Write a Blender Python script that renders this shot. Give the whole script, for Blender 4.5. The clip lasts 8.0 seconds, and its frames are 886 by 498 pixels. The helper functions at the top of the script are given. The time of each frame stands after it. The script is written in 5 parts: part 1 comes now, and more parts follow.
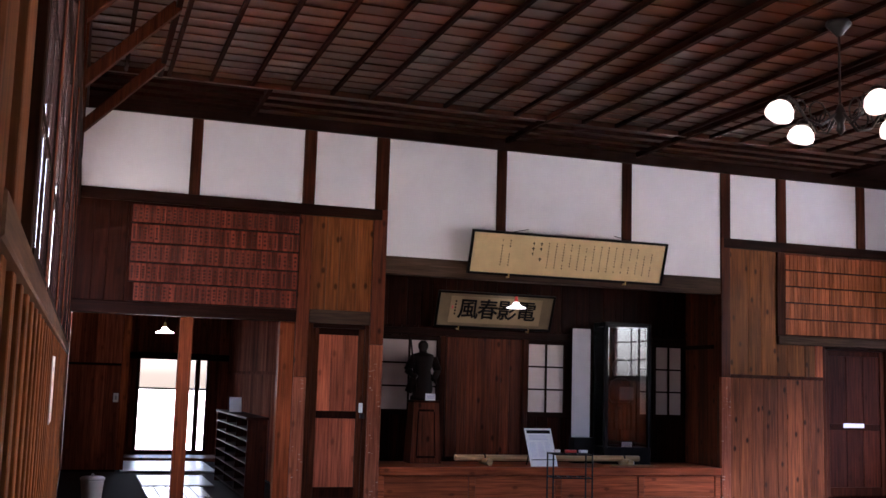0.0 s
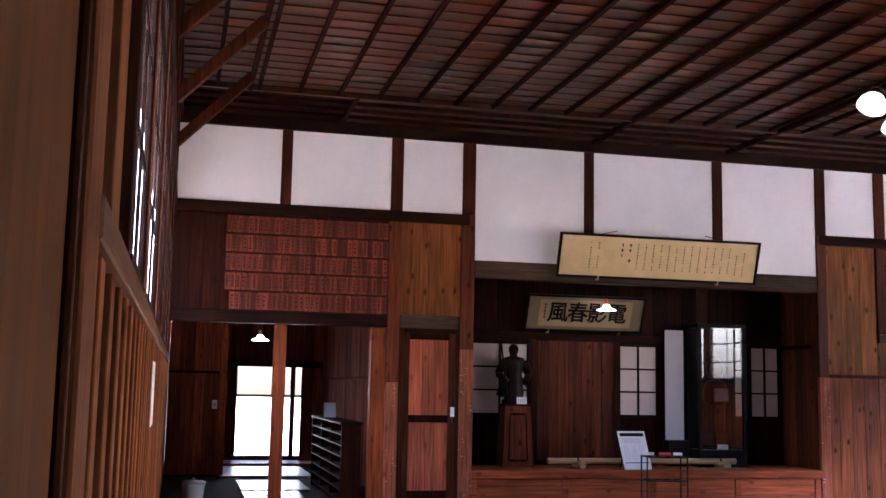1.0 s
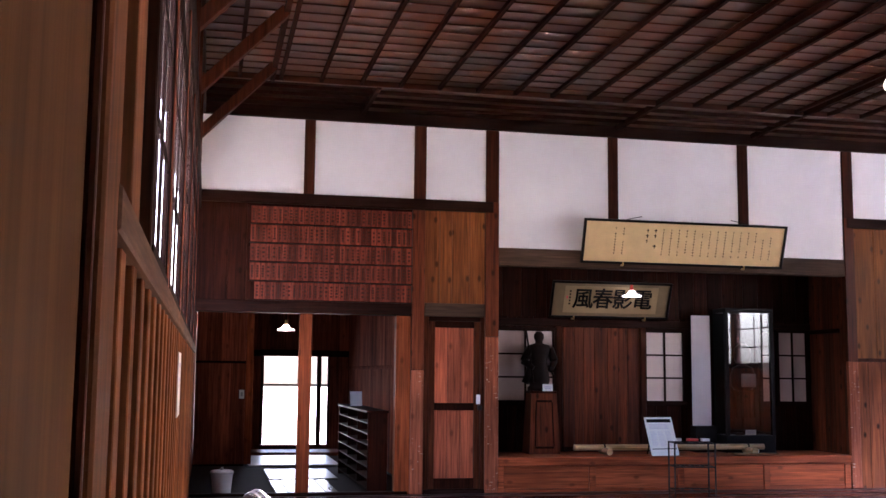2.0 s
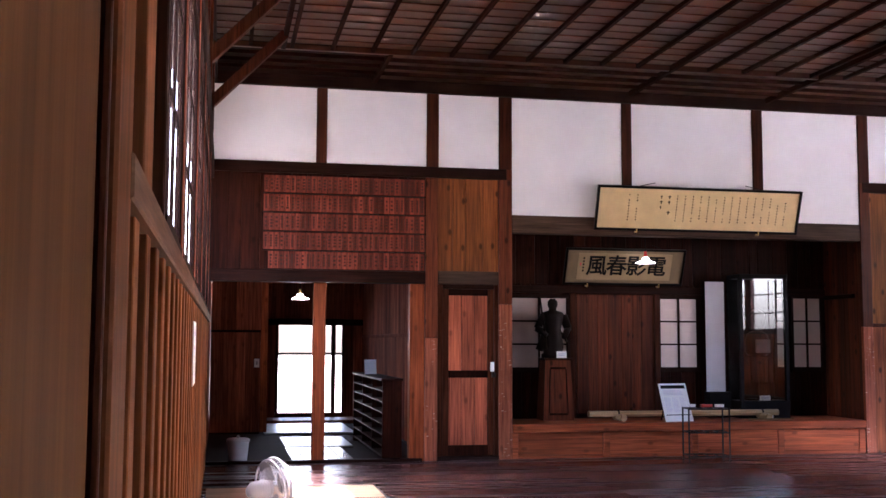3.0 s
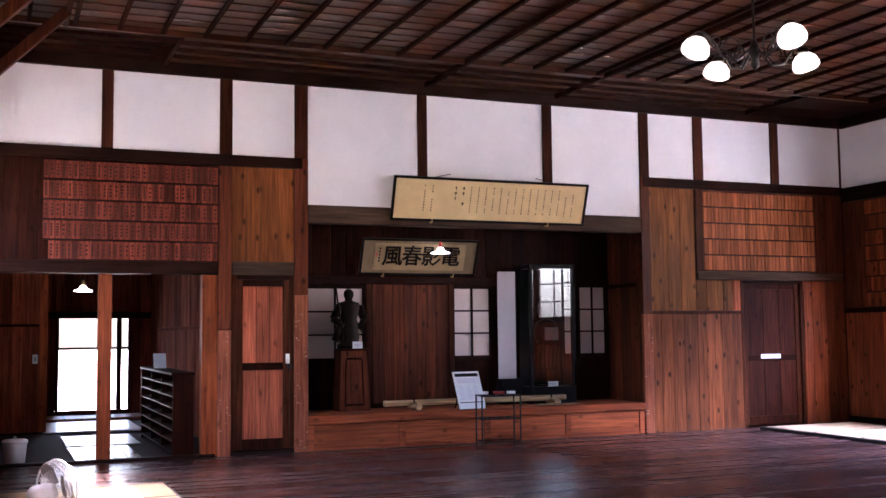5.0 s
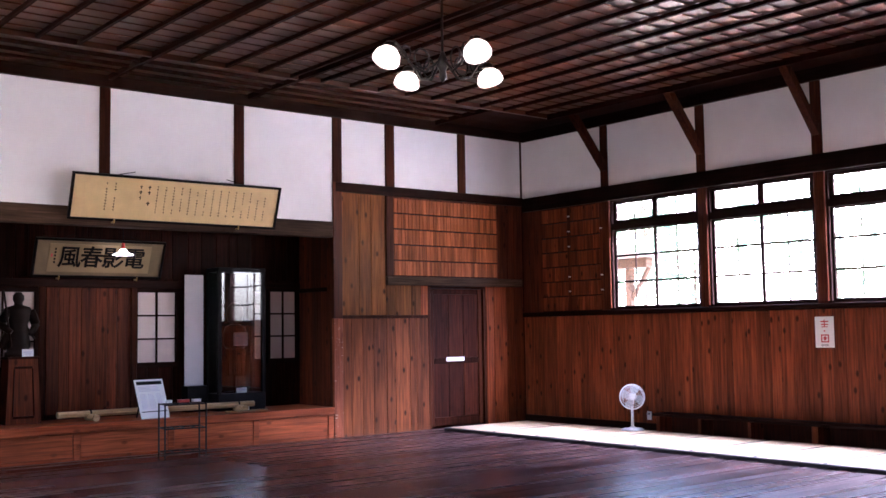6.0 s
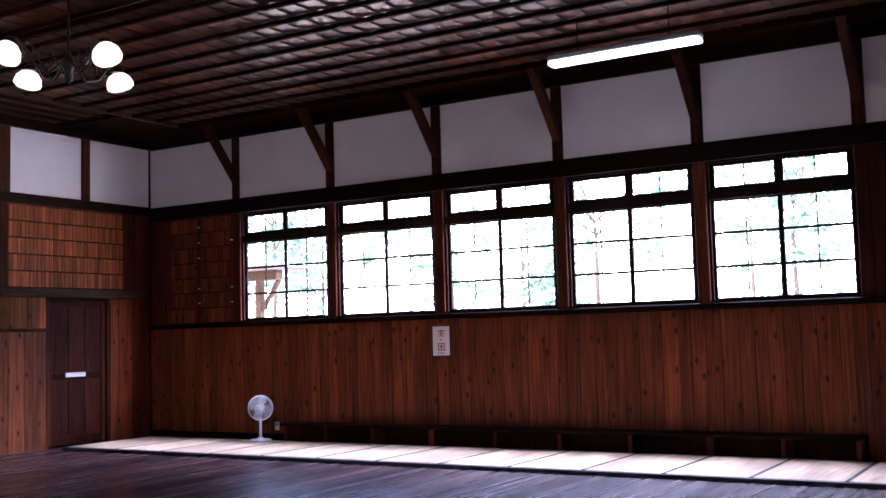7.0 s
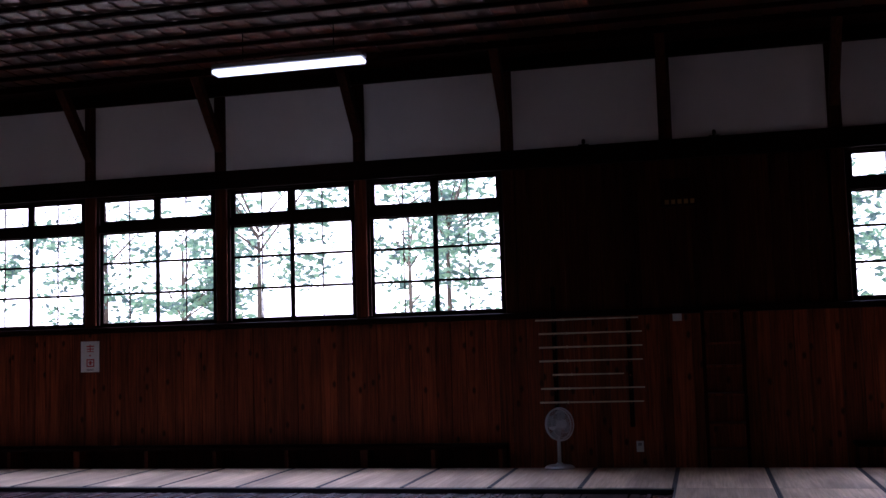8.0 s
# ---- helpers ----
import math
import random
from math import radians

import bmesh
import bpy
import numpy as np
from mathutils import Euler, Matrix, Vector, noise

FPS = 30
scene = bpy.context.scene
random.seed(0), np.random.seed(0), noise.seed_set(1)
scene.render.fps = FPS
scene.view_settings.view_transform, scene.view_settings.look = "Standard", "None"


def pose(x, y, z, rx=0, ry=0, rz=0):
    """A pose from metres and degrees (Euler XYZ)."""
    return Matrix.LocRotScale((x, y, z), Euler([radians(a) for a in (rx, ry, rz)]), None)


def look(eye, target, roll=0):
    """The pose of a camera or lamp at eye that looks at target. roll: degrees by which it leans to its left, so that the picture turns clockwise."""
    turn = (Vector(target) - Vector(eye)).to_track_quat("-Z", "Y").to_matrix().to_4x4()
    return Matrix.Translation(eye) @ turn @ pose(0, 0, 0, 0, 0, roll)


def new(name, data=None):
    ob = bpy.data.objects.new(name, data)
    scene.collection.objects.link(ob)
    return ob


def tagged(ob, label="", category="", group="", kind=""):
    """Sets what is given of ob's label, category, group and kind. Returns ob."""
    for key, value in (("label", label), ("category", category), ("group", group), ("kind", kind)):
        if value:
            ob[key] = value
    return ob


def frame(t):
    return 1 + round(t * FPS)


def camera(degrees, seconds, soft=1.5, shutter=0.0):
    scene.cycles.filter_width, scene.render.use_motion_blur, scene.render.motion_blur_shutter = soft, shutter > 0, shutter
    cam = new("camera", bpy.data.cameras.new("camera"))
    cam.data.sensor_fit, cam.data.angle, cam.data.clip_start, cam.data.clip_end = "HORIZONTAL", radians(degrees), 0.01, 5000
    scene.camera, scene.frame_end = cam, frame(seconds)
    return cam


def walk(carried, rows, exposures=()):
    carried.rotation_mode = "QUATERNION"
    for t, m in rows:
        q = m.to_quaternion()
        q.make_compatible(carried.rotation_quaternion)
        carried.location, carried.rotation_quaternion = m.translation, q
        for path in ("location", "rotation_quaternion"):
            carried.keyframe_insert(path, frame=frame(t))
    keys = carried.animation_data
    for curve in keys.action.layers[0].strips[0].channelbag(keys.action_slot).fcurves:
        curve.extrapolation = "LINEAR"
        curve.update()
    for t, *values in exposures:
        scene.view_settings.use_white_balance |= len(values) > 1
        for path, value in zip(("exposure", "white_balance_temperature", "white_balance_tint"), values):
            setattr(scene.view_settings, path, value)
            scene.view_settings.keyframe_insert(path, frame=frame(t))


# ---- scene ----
cam = camera(45.0, 8.0)
PATH = [
    (0, (-0.841, -2.908, 1.497), (-0.211, -1.026, 1.746), 1.7),
    (0.5, (-0.836, -2.943, 1.488), (-0.337, -1.023, 1.736), 1.6),
    (1, (-0.829, -2.978, 1.469), (-0.362, -1.05, 1.725), 1.1),
    (1.5, (-0.817, -2.973, 1.471), (-0.375, -1.039, 1.724), 0.8),
    (3, (-0.817, -2.954, 1.467), (-0.416, -1.002, 1.641), 0.2),
    (3.5, (-0.815, -2.962, 1.468), (-0.422, -1.008, 1.631), 0.1),
    (4, (-0.813, -2.957, 1.473), (-0.399, -1.007, 1.631), -0.0),
    (5.3, (-0.844, -2.824, 1.466), (0.065, -1.05, 1.621), -0.8),
    (5.5, (-0.804, -2.803, 1.472), (0.194, -1.077, 1.626), -0.9),
    (6, (-0.696, -2.758, 1.511), (0.557, -1.206, 1.662), -0.9),
    (6.5, (-0.725, -2.79, 1.496), (0.782, -1.484, 1.652), -1.4),
    (7, (-0.805, -2.837, 1.483), (0.897, -1.799, 1.644), -1.6),
    (7.5, (-0.827, -2.903, 1.451), (1.015, -2.143, 1.623), -1.6),
    (8, (-0.728, -2.854, 1.452), (1.209, -2.389, 1.627), -1.7),
]
walk(cam, [(t, look(eye, target, roll)) for t, eye, target, roll in PATH],
     exposures=[(0, 4.3, 6000, 27), (0.5, 4.5, 6000, 28), (1.0, 4.6, 6000, 29), (3.0, 4.9, 6000, 31), (5.5, 4.95, 6000, 31), (6.5, 4.65, 5750, 30), (7.0, 3.85, 5600, 31), (7.5, 2.7, 5550, 32), (8.0, 1.75, 5500, 32)])

# ---- light ----
SUN_EL, SUN_ROT = 62, -62
world = bpy.data.worlds.new("sky")
scene.world = world
world.use_nodes = True
wn = world.node_tree.nodes
sky = wn.new("ShaderNodeTexSky")
sky.sky_type, sky.sun_disc = "NISHITA", False
sky.sun_elevation, sky.sun_rotation = radians(SUN_EL), radians(SUN_ROT)
sky.dust_density, sky.air_density = 5.0, 1.0
wn["Background"].inputs["Strength"].default_value = 0.15
world.node_tree.links.new(sky.outputs["Color"], wn["Background"].inputs["Color"])
sun = new("sun", bpy.data.lights.new("sun", "SUN"))
# Area lamp added out of view; boosts sky light through the right windows.
sky_fill = new("sky_fill", bpy.data.lights.new("sky_fill", "AREA"))
sky_fill.data.shape, sky_fill.data.size, sky_fill.data.size_y = "RECTANGLE", 18.0, 5.5
sky_fill.data.energy, sky_fill.data.color = 2650, (0.74, 0.80, 1.0)
sky_fill.matrix_world = look((15.6, -1.8, 8.6), (10.4, -1.8, 0.6))
sky_fill.rotation_mode = "QUATERNION"
sun.data.energy, sun.data.angle, sun.data.color = 2.0, radians(0.6), (1.0, 0.95, 0.87)
sun.matrix_world = look((0, 0, 30), (14.1, -7.5, 0))

# ---- materials ----


def nodes_of(name, rough=0.6, metal=0.0):
    m = bpy.data.materials.new(name)
    m.use_nodes = True
    b = m.node_tree.nodes["Principled BSDF"]
    b.inputs["Roughness"].default_value, b.inputs["Metallic"].default_value = rough, metal
    return m, m.node_tree, b


def ramp(tree, stops):
    r = tree.nodes.new("ShaderNodeValToRGB")
    els = r.color_ramp.elements
    while len(els) < len(stops):
        els.new(0.5)
    for e, (p, c) in zip(els, stops):
        e.position, e.color = p, (*c, 1)
    return r


def mixer(tree, kind, fac, a, b):
    n = tree.nodes.new("ShaderNodeMix")
    n.data_type, n.blend_type = "RGBA", kind
    for key, v in ((0, fac), (6, a), (7, b)):
        if isinstance(v, (int, float)):
            n.inputs[key].default_value = v
        elif isinstance(v, tuple):
            n.inputs[key].default_value = (*v, 1)
        else:
            tree.links.new(v, n.inputs[key])
    return n.outputs[2]


def coords(tree, shift=True):
    tc = tree.nodes.new("ShaderNodeTexCoord")
    if not shift:
        return tc.outputs["Object"]
    info = tree.nodes.new("ShaderNodeObjectInfo")
    mul = tree.nodes.new("ShaderNodeMath")
    mul.operation, mul.inputs[1].default_value = "MULTIPLY", 37.0
    tree.links.new(info.outputs["Random"], mul.inputs[0])
    add = tree.nodes.new("ShaderNodeVectorMath")
    add.operation = "ADD"
    tree.links.new(tc.outputs["Object"], add.inputs[0])
    tree.links.new(mul.outputs[0], add.inputs[1])
    return add.outputs[0]


def stretched(tree, co, sx, sy, sz):
    mp = tree.nodes.new("ShaderNodeMapping")
    mp.inputs["Scale"].default_value = (sx, sy, sz)
    tree.links.new(co, mp.inputs["Vector"])
    return mp.outputs["Vector"]


def noise_of(tree, co, scale, detail=4.0, rough=0.55):
    n = tree.nodes.new("ShaderNodeTexNoise")
    n.inputs["Scale"].default_value, n.inputs["Detail"].default_value, n.inputs["Roughness"].default_value = scale, detail, rough
    tree.links.new(co, n.inputs["Vector"])
    return n.outputs["Fac"]


def bump_of(tree, b, height, strength, dist=0.004):
    n = tree.nodes.new("ShaderNodeBump")
    n.inputs["Strength"].default_value, n.inputs["Distance"].default_value = strength, dist
    tree.links.new(height, n.inputs["Height"])
    tree.links.new(n.outputs["Normal"], b.inputs["Normal"])


def wood(name, dark, light, axis="Z", rough=0.5, knots=0.0, vary=0.5, bump=0.4, long=0.25, uneven=0.15, gloss=0.1, islands=False, spread=0.24, sheen=None, lined=0.55):
    """Sawn timber with its grain along one axis, blotches, knots and a tone of its own for each board."""
    m, tree, b = nodes_of(name, rough)
    co = coords(tree)
    s = {"X": (0.05, 1, 1), "Y": (1, 0.05, 1), "Z": (1, 1, 0.05)}[axis]
    grain = noise_of(tree, stretched(tree, co, *s), 28, 6, 0.62)
    w2 = {"X": (long, 1, 1), "Y": (1, long, 1), "Z": (1, 1, long)}[axis]
    blotch = noise_of(tree, stretched(tree, co, *w2), 3.0, 3, 0.5)
    col = ramp(tree, [(0.5 - spread, dark), (0.5 + spread, light)])
    tree.links.new(grain, col.inputs[0])
    tone = ramp(tree, [(0.3, (0.45, 0.42, 0.42)), (0.7, (1.15, 1.1, 1.05))])
    tree.links.new(blotch, tone.inputs[0])
    c = mixer(tree, "MULTIPLY", 0.75, col.outputs[0], tone.outputs[0])
    s3 = {"X": (0.03, 1, 1), "Y": (1, 0.03, 1), "Z": (1, 1, 0.03)}[axis]
    streak = ramp(tree, [(0.36, (0.30, 0.27, 0.27)), (0.52, (1.0, 1.0, 1.0)), (0.72, (1.35, 1.30, 1.25))])
    tree.links.new(noise_of(tree, stretched(tree, co, *s3), 60, 3, 0.6), streak.inputs[0])
    c = mixer(tree, "MULTIPLY", lined, c, streak.outputs[0])
    info = tree.nodes.new("ShaderNodeObjectInfo")
    per = ramp(tree, [(0.0, (0.42, 0.38, 0.38)), (0.5, (0.95, 0.95, 0.95)), (1.0, (1.55, 1.5, 1.4))])
    tree.links.new((tree.nodes.new("ShaderNodeNewGeometry").outputs["Random Per Island"] if islands else info.outputs["Random"]), per.inputs[0])
    c = mixer(tree, "MULTIPLY", vary, c, per.outputs[0])
    if knots:
        v = tree.nodes.new("ShaderNodeTexVoronoi")
        v.voronoi_dimensions = "2D"
        v.inputs["Scale"].default_value = 3.4
        sep, com = tree.nodes.new("ShaderNodeSeparateXYZ"), tree.nodes.new("ShaderNodeCombineXYZ")
        tree.links.new(stretched(tree, co, *{"X": (0.55, 1, 1), "Y": (1, 0.55, 1), "Z": (1, 1, 0.55)}[axis]), sep.inputs[0])
        for src, dst in zip({"X": (0, 2), "Y": (1, 0), "Z": (0, 2)}[axis], (0, 1)):
            tree.links.new(sep.outputs[src], com.inputs[dst])
        tree.links.new(com.outputs[0], v.inputs["Vector"])
        spot = ramp(tree, [(0.045, (1, 1, 1)), (0.10, (0, 0, 0))])
        tree.links.new(v.outputs["Distance"], spot.inputs[0])
        f = tree.nodes.new("ShaderNodeMath")
        f.operation, f.inputs[1].default_value = "MULTIPLY", knots
        tree.links.new(spot.outputs[0], f.inputs[0])
        c = mixer(tree, "MIX", f.outputs[0], c, tuple(x * 0.3 for x in dark))
    tree.links.new(c, b.inputs["Base Color"])
    rr = tree.nodes.new("ShaderNodeMapRange")
    rr.inputs[3].default_value, rr.inputs[4].default_value = rough - uneven * 0.7, rough + uneven
    tree.links.new(blotch, rr.inputs[0])
    tree.links.new(rr.outputs[0], b.inputs["Roughness"])
    b.inputs["Specular IOR Level"].default_value = gloss
    if sheen:
        b.inputs["Specular Tint"].default_value = (*sheen, 1)
    bump_of(tree, b, grain, bump)
    return m


def nicked(m, pale):
    """Short pale scuffs across a worn post."""
    tree = m.node_tree
    b = tree.nodes["Principled BSDF"]
    base = b.inputs["Base Color"].links[0].from_socket
    co = coords(tree)
    marks = ramp(tree, [(0.66, (0, 0, 0)), (0.72, (1, 1, 1))])
    tree.links.new(noise_of(tree, stretched(tree, co, 0.9, 0.9, 3.2), 16, 2, 0.5), marks.inputs[0])
    patch = ramp(tree, [(0.42, (0, 0, 0)), (0.62, (0.75, 0.75, 0.75))])
    tree.links.new(noise_of(tree, co, 2.6, 2), patch.inputs[0])
    both = mixer(tree, "MULTIPLY", 1.0, marks.outputs[0], patch.outputs[0])
    tree.links.new(mixer(tree, "MIX", both, base, pale), b.inputs["Base Color"])


def plain(name, color, rough=0.6, metal=0.0, spread=0.18, scale=9.0, bump=0.1, gloss=0.5):
    m, tree, b = nodes_of(name, rough, metal)
    b.inputs["Specular IOR Level"].default_value = gloss
    co = coords(tree)
    n = noise_of(tree, co, scale, 5)
    c = ramp(tree, [(0.3, tuple(x * (1 - spread) for x in color)), (0.7, tuple(min(1, x * (1 + spread * 0.6)) for x in color))])
    tree.links.new(n, c.inputs[0])
    tree.links.new(c.outputs[0], b.inputs["Base Color"])
    bump_of(tree, b, noise_of(tree, co, scale * 14, 3), bump, 0.002)
    return m


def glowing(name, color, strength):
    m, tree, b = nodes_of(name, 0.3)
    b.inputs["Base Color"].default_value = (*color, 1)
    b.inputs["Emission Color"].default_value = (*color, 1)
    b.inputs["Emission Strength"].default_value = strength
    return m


def pane_glass(name, gloss=1.0, edge=0.6):
    """Clear glass: see-through, with a mirror that grows towards grazing."""
    m = bpy.data.materials.new(name)
    m.use_nodes = True
    t = m.node_tree
    t.nodes.remove(t.nodes["Principled BSDF"])
    tr, gl, mx, lw, pw, ad = (t.nodes.new(k) for k in ("ShaderNodeBsdfTransparent", "ShaderNodeBsdfGlossy", "ShaderNodeMixShader", "ShaderNodeLayerWeight", "ShaderNodeMath", "ShaderNodeMath"))
    tr.inputs["Color"].default_value = (0.97, 0.98, 0.97, 1)
    gl.inputs["Roughness"].default_value = 0.015
    lw.inputs["Blend"].default_value = 0.5
    pw.operation, pw.inputs[1].default_value = "POWER", 5.0
    ad.operation, ad.inputs[1].default_value, ad.inputs[2].default_value = "MULTIPLY_ADD", edge, 0.035 * gloss
    t.links.new(lw.outputs["Facing"], pw.inputs[0])
    t.links.new(pw.outputs[0], ad.inputs[0])
    t.links.new(ad.outputs[0], mx.inputs[0])
    t.links.new(tr.outputs[0], mx.inputs[1])
    t.links.new(gl.outputs[0], mx.inputs[2])
    t.links.new(mx.outputs[0], t.nodes["Material Output"].inputs["Surface"])
    return m


M_BOARD = wood("cedar_board", (0.1050, 0.0232, 0.0094), (0.3050, 0.0765, 0.0262), "Z", 0.5, 0.9, 0.6, gloss=0.12)
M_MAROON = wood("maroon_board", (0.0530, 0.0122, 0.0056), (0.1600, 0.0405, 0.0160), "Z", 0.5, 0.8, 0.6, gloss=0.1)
M_PALE = wood("pale_cedar_board", (0.1394, 0.0413, 0.0115), (0.3346, 0.1102, 0.0299), "Z", 0.5, 0.9, 0.6)
# Base colour set very low; inside the alcove it also carries the shade.
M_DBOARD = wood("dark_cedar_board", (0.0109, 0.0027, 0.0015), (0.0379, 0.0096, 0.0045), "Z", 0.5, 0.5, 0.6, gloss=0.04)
M_HBOARD = wood("platform_board", (0.250, 0.060, 0.0225), (0.640, 0.156, 0.055), "X", 0.42, 0.6, 0.5, gloss=0.12)
M_BEAM_X = wood("beam_timber", (0.0089, 0.0026, 0.0016), (0.0271, 0.0084, 0.0043), "X", 0.55, 0.1, 0.3, gloss=0.06)
M_BEAM_Y = wood("beam_timber_long", (0.0065, 0.0019, 0.0011), (0.0191, 0.0056, 0.0028), "Y", 0.55, 0.1, 0.3, gloss=0.06)
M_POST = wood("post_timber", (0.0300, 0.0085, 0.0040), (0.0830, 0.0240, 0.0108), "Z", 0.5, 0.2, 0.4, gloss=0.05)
M_ORANGE = wood("red_cedar_post", (0.1850, 0.0405, 0.0130), (0.4100, 0.0980, 0.0308), "Z", 0.45, 0.5, 0.3)
M_FLOOR = wood("polished_floor_board", (0.010, 0.005, 0.005), (0.100, 0.055, 0.057), "X", 0.25, 0.0, 1.0, 1.0, 0.03, 0.12, 0.52, spread=0.14)
M_CEIL = wood("ceiling_board", (0.0330, 0.0066, 0.0023), (0.1230, 0.0270, 0.0090), "X", 0.30, 0.2, 0.85, bump=0.25, uneven=0.06, islands=True, gloss=0.60, sheen=(1.0, 0.70, 0.50))
M_BATTEN = wood("ceiling_batten", (0.0085, 0.0022, 0.0011), (0.0280, 0.0070, 0.0032), "Y", 0.55, 0.0, 0.2, gloss=0.03)
M_TAG = wood("name_tag_wood", (0.0979, 0.0205, 0.0123), (0.2336, 0.0561, 0.0321), "Z", 0.5, 0.0, 0.75)
M_TAG2 = wood("plain_tag_wood", (0.2215, 0.0614, 0.0218), (0.4678, 0.1441, 0.0513), "Z", 0.5, 0.0, 0.5)
M_YELLOW = wood("yellowed_cedar_board", (0.1000, 0.0345, 0.0085), (0.2450, 0.0880, 0.0235), "Z", 0.55, 0.9, 0.5)
M_KNOTTY = wood("knotty_red_board", (0.1050, 0.0300, 0.0105), (0.2750, 0.0800, 0.0270), "Z", 0.5, 1.0, 0.55)
M_PLANK = wood("dark_red_door_plank", (0.0230, 0.0058, 0.0035), (0.0700, 0.0175, 0.0090), "Z", 0.5, 0.4, 0.7, gloss=0.06)
# Worn red paint, brightened further for the light low on the wall.
M_WORN = wood("worn_lit_red_post", (0.200, 0.054, 0.025), (0.470, 0.145, 0.072), "Z", 0.55, 0.5, 0.3, 0.8)
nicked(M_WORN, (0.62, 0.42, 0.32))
M_GREYBEAM = wood("weathered_beam", (0.0432, 0.0257, 0.0164), (0.1123, 0.0680, 0.0451), "X", 0.7, 0.1, 0.2, gloss=0.1)
M_NEAR = wood("near_board", (0.1003, 0.0425, 0.0170), (0.1445, 0.0629, 0.0247), "Z", 0.75, 0.0, 0.3, 0.2, gloss=0.03, lined=0.12)
M_LEFT = wood("ribbed_wainscot", (0.095, 0.034, 0.013), (0.270, 0.098, 0.038), "Z", 0.75, 0.6, 0.5, gloss=0.04, lined=0.3)
M_LOBBY = wood("lobby_board", (0.1391, 0.0405, 0.0258), (0.4223, 0.1214, 0.0662), "Z", 0.9, 0.4, 0.6, gloss=0.01)
M_DOOR = wood("door_panel", (0.2400, 0.0600, 0.0300), (0.5600, 0.1500, 0.0720), "Z", 0.55, 0.5, 0.7)
M_SILL = wood("worn_sill", (0.085, 0.045, 0.026), (0.200, 0.112, 0.068), "Y", 0.6, 0.0, 0.2, gloss=0.03, lined=0.3)
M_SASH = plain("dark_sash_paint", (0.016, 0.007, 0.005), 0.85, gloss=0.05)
M_BLACK = plain("black_lacquer", (0.006, 0.005, 0.005), 0.4, gloss=0.05)
M_IRON = plain("black_iron", (0.02, 0.018, 0.018), 0.45, 0.6)
M_PLASTER = plain("white_plaster", (0.78, 0.76, 0.77), 0.85, 0, 0.05, 1.6, 0.25)
M_WHITE = plain("white_paint", (0.80, 0.80, 0.80), 0.4, 0, 0.04)
M_PLASTIC = plain("white_plastic", (0.60, 0.61, 0.63), 0.3, 0, 0.04)
M_GREY = plain("grey_plastic", (0.26, 0.27, 0.30), 0.35, 0, 0.05)
M_PAPER = plain("white_paper", (0.82, 0.82, 0.83), 0.7, 0, 0.04)
M_CLOTHGREY = plain("dull_grey_cloth", (0.12, 0.11, 0.11), 0.9)
M_FAN = plain("fan_plastic", (0.58, 0.59, 0.63), 0.35, 0, 0.05)
M_OLDGOLD = plain("dim_gold_paper", (0.25, 0.17, 0.08), 0.7, 0, 0.12, 5)
M_SCREEN = plain("screen_paper", (0.60, 0.56, 0.59), 0.7, 0, 0.05, 4)
M_STICK = plain("pale_bamboo_strip", (0.74, 0.66, 0.52), 0.4)
M_FROST = plain("frosted_pane", (0.62, 0.50, 0.46), 0.22, 0, 0.06, 4)
M_INK = plain("black_ink", (0.008, 0.007, 0.007), 0.7, gloss=0.08)
M_REDINK = plain("red_print", (0.55, 0.05, 0.06), 0.6)
M_TAGINK = plain("faded_tag_ink", (0.045, 0.018, 0.014), 0.7, gloss=0.1)
M_BLUEINK = plain("faint_blue_print", (0.56, 0.55, 0.70), 0.6)
M_GOLD = plain("aged_gold_paper", (0.62, 0.44, 0.20), 0.65, 0, 0.12, 5)
M_GOLDDARK = plain("olive_brocade", (0.14, 0.095, 0.042), 0.7, 0, 0.15, 8)
M_BRASS = plain("brass", (0.45, 0.30, 0.10), 0.35, 0.9)
M_STRAW = wood("tatami_straw", (0.50, 0.37, 0.24), (0.70, 0.55, 0.39), "X", 0.7, 0.0, 0.3, 0.5, lined=0.2)
M_CLOTH = plain("dark_mat_border", (0.02, 0.018, 0.02), 0.8)
M_BAMBOO = wood("dry_bamboo", (0.38, 0.25, 0.12), (0.62, 0.45, 0.25), "X", 0.35, 0.0, 0.3, 0.1)
M_BRONZE = plain("dark_bronze", (0.012, 0.006, 0.004), 0.5, gloss=0.08)
M_STONE = plain("pale_stone", (0.66, 0.65, 0.66), 0.35, 0, 0.12, 6)
M_MOSS = plain("mossy_stone", (0.20, 0.18, 0.12), 0.3, 0, 0.3, 5)
# Pale colour stands for the bright doorway mirrored in the boards.
M_DECK = wood("door_glare_deck", (0.40, 0.33, 0.28), (0.66, 0.57, 0.50), "Y", 0.22, 0.2, 0.4, gloss=0.6, lined=0.3)
M_GROUND = plain("light_gravel", (0.58, 0.56, 0.50), 0.9, 0, 0.25, 2.0, 0.6)
M_ROOF = plain("roof_underside", (0.05, 0.028, 0.02), 0.8)
M_BARK = plain("tree_bark", (0.07, 0.05, 0.035), 0.9, 0, 0.4, 12, 0.8)
M_GLASS = pane_glass("window_glass")
M_CASE = pane_glass("display_glass", 8.0)
M_OLDGLASS = pane_glass("thin_old_glass", 0.80, 0.12)
M_BULB = glowing("opal_glass_lit", (1.0, 0.84, 0.60), 0.15)
M_TUBE = glowing("fluorescent_diffuser", (0.92, 0.97, 1.0), 0.5)
M_ENTRY = glowing("entry_lamp_glass_lit", (1.0, 0.93, 0.84), 1.1)
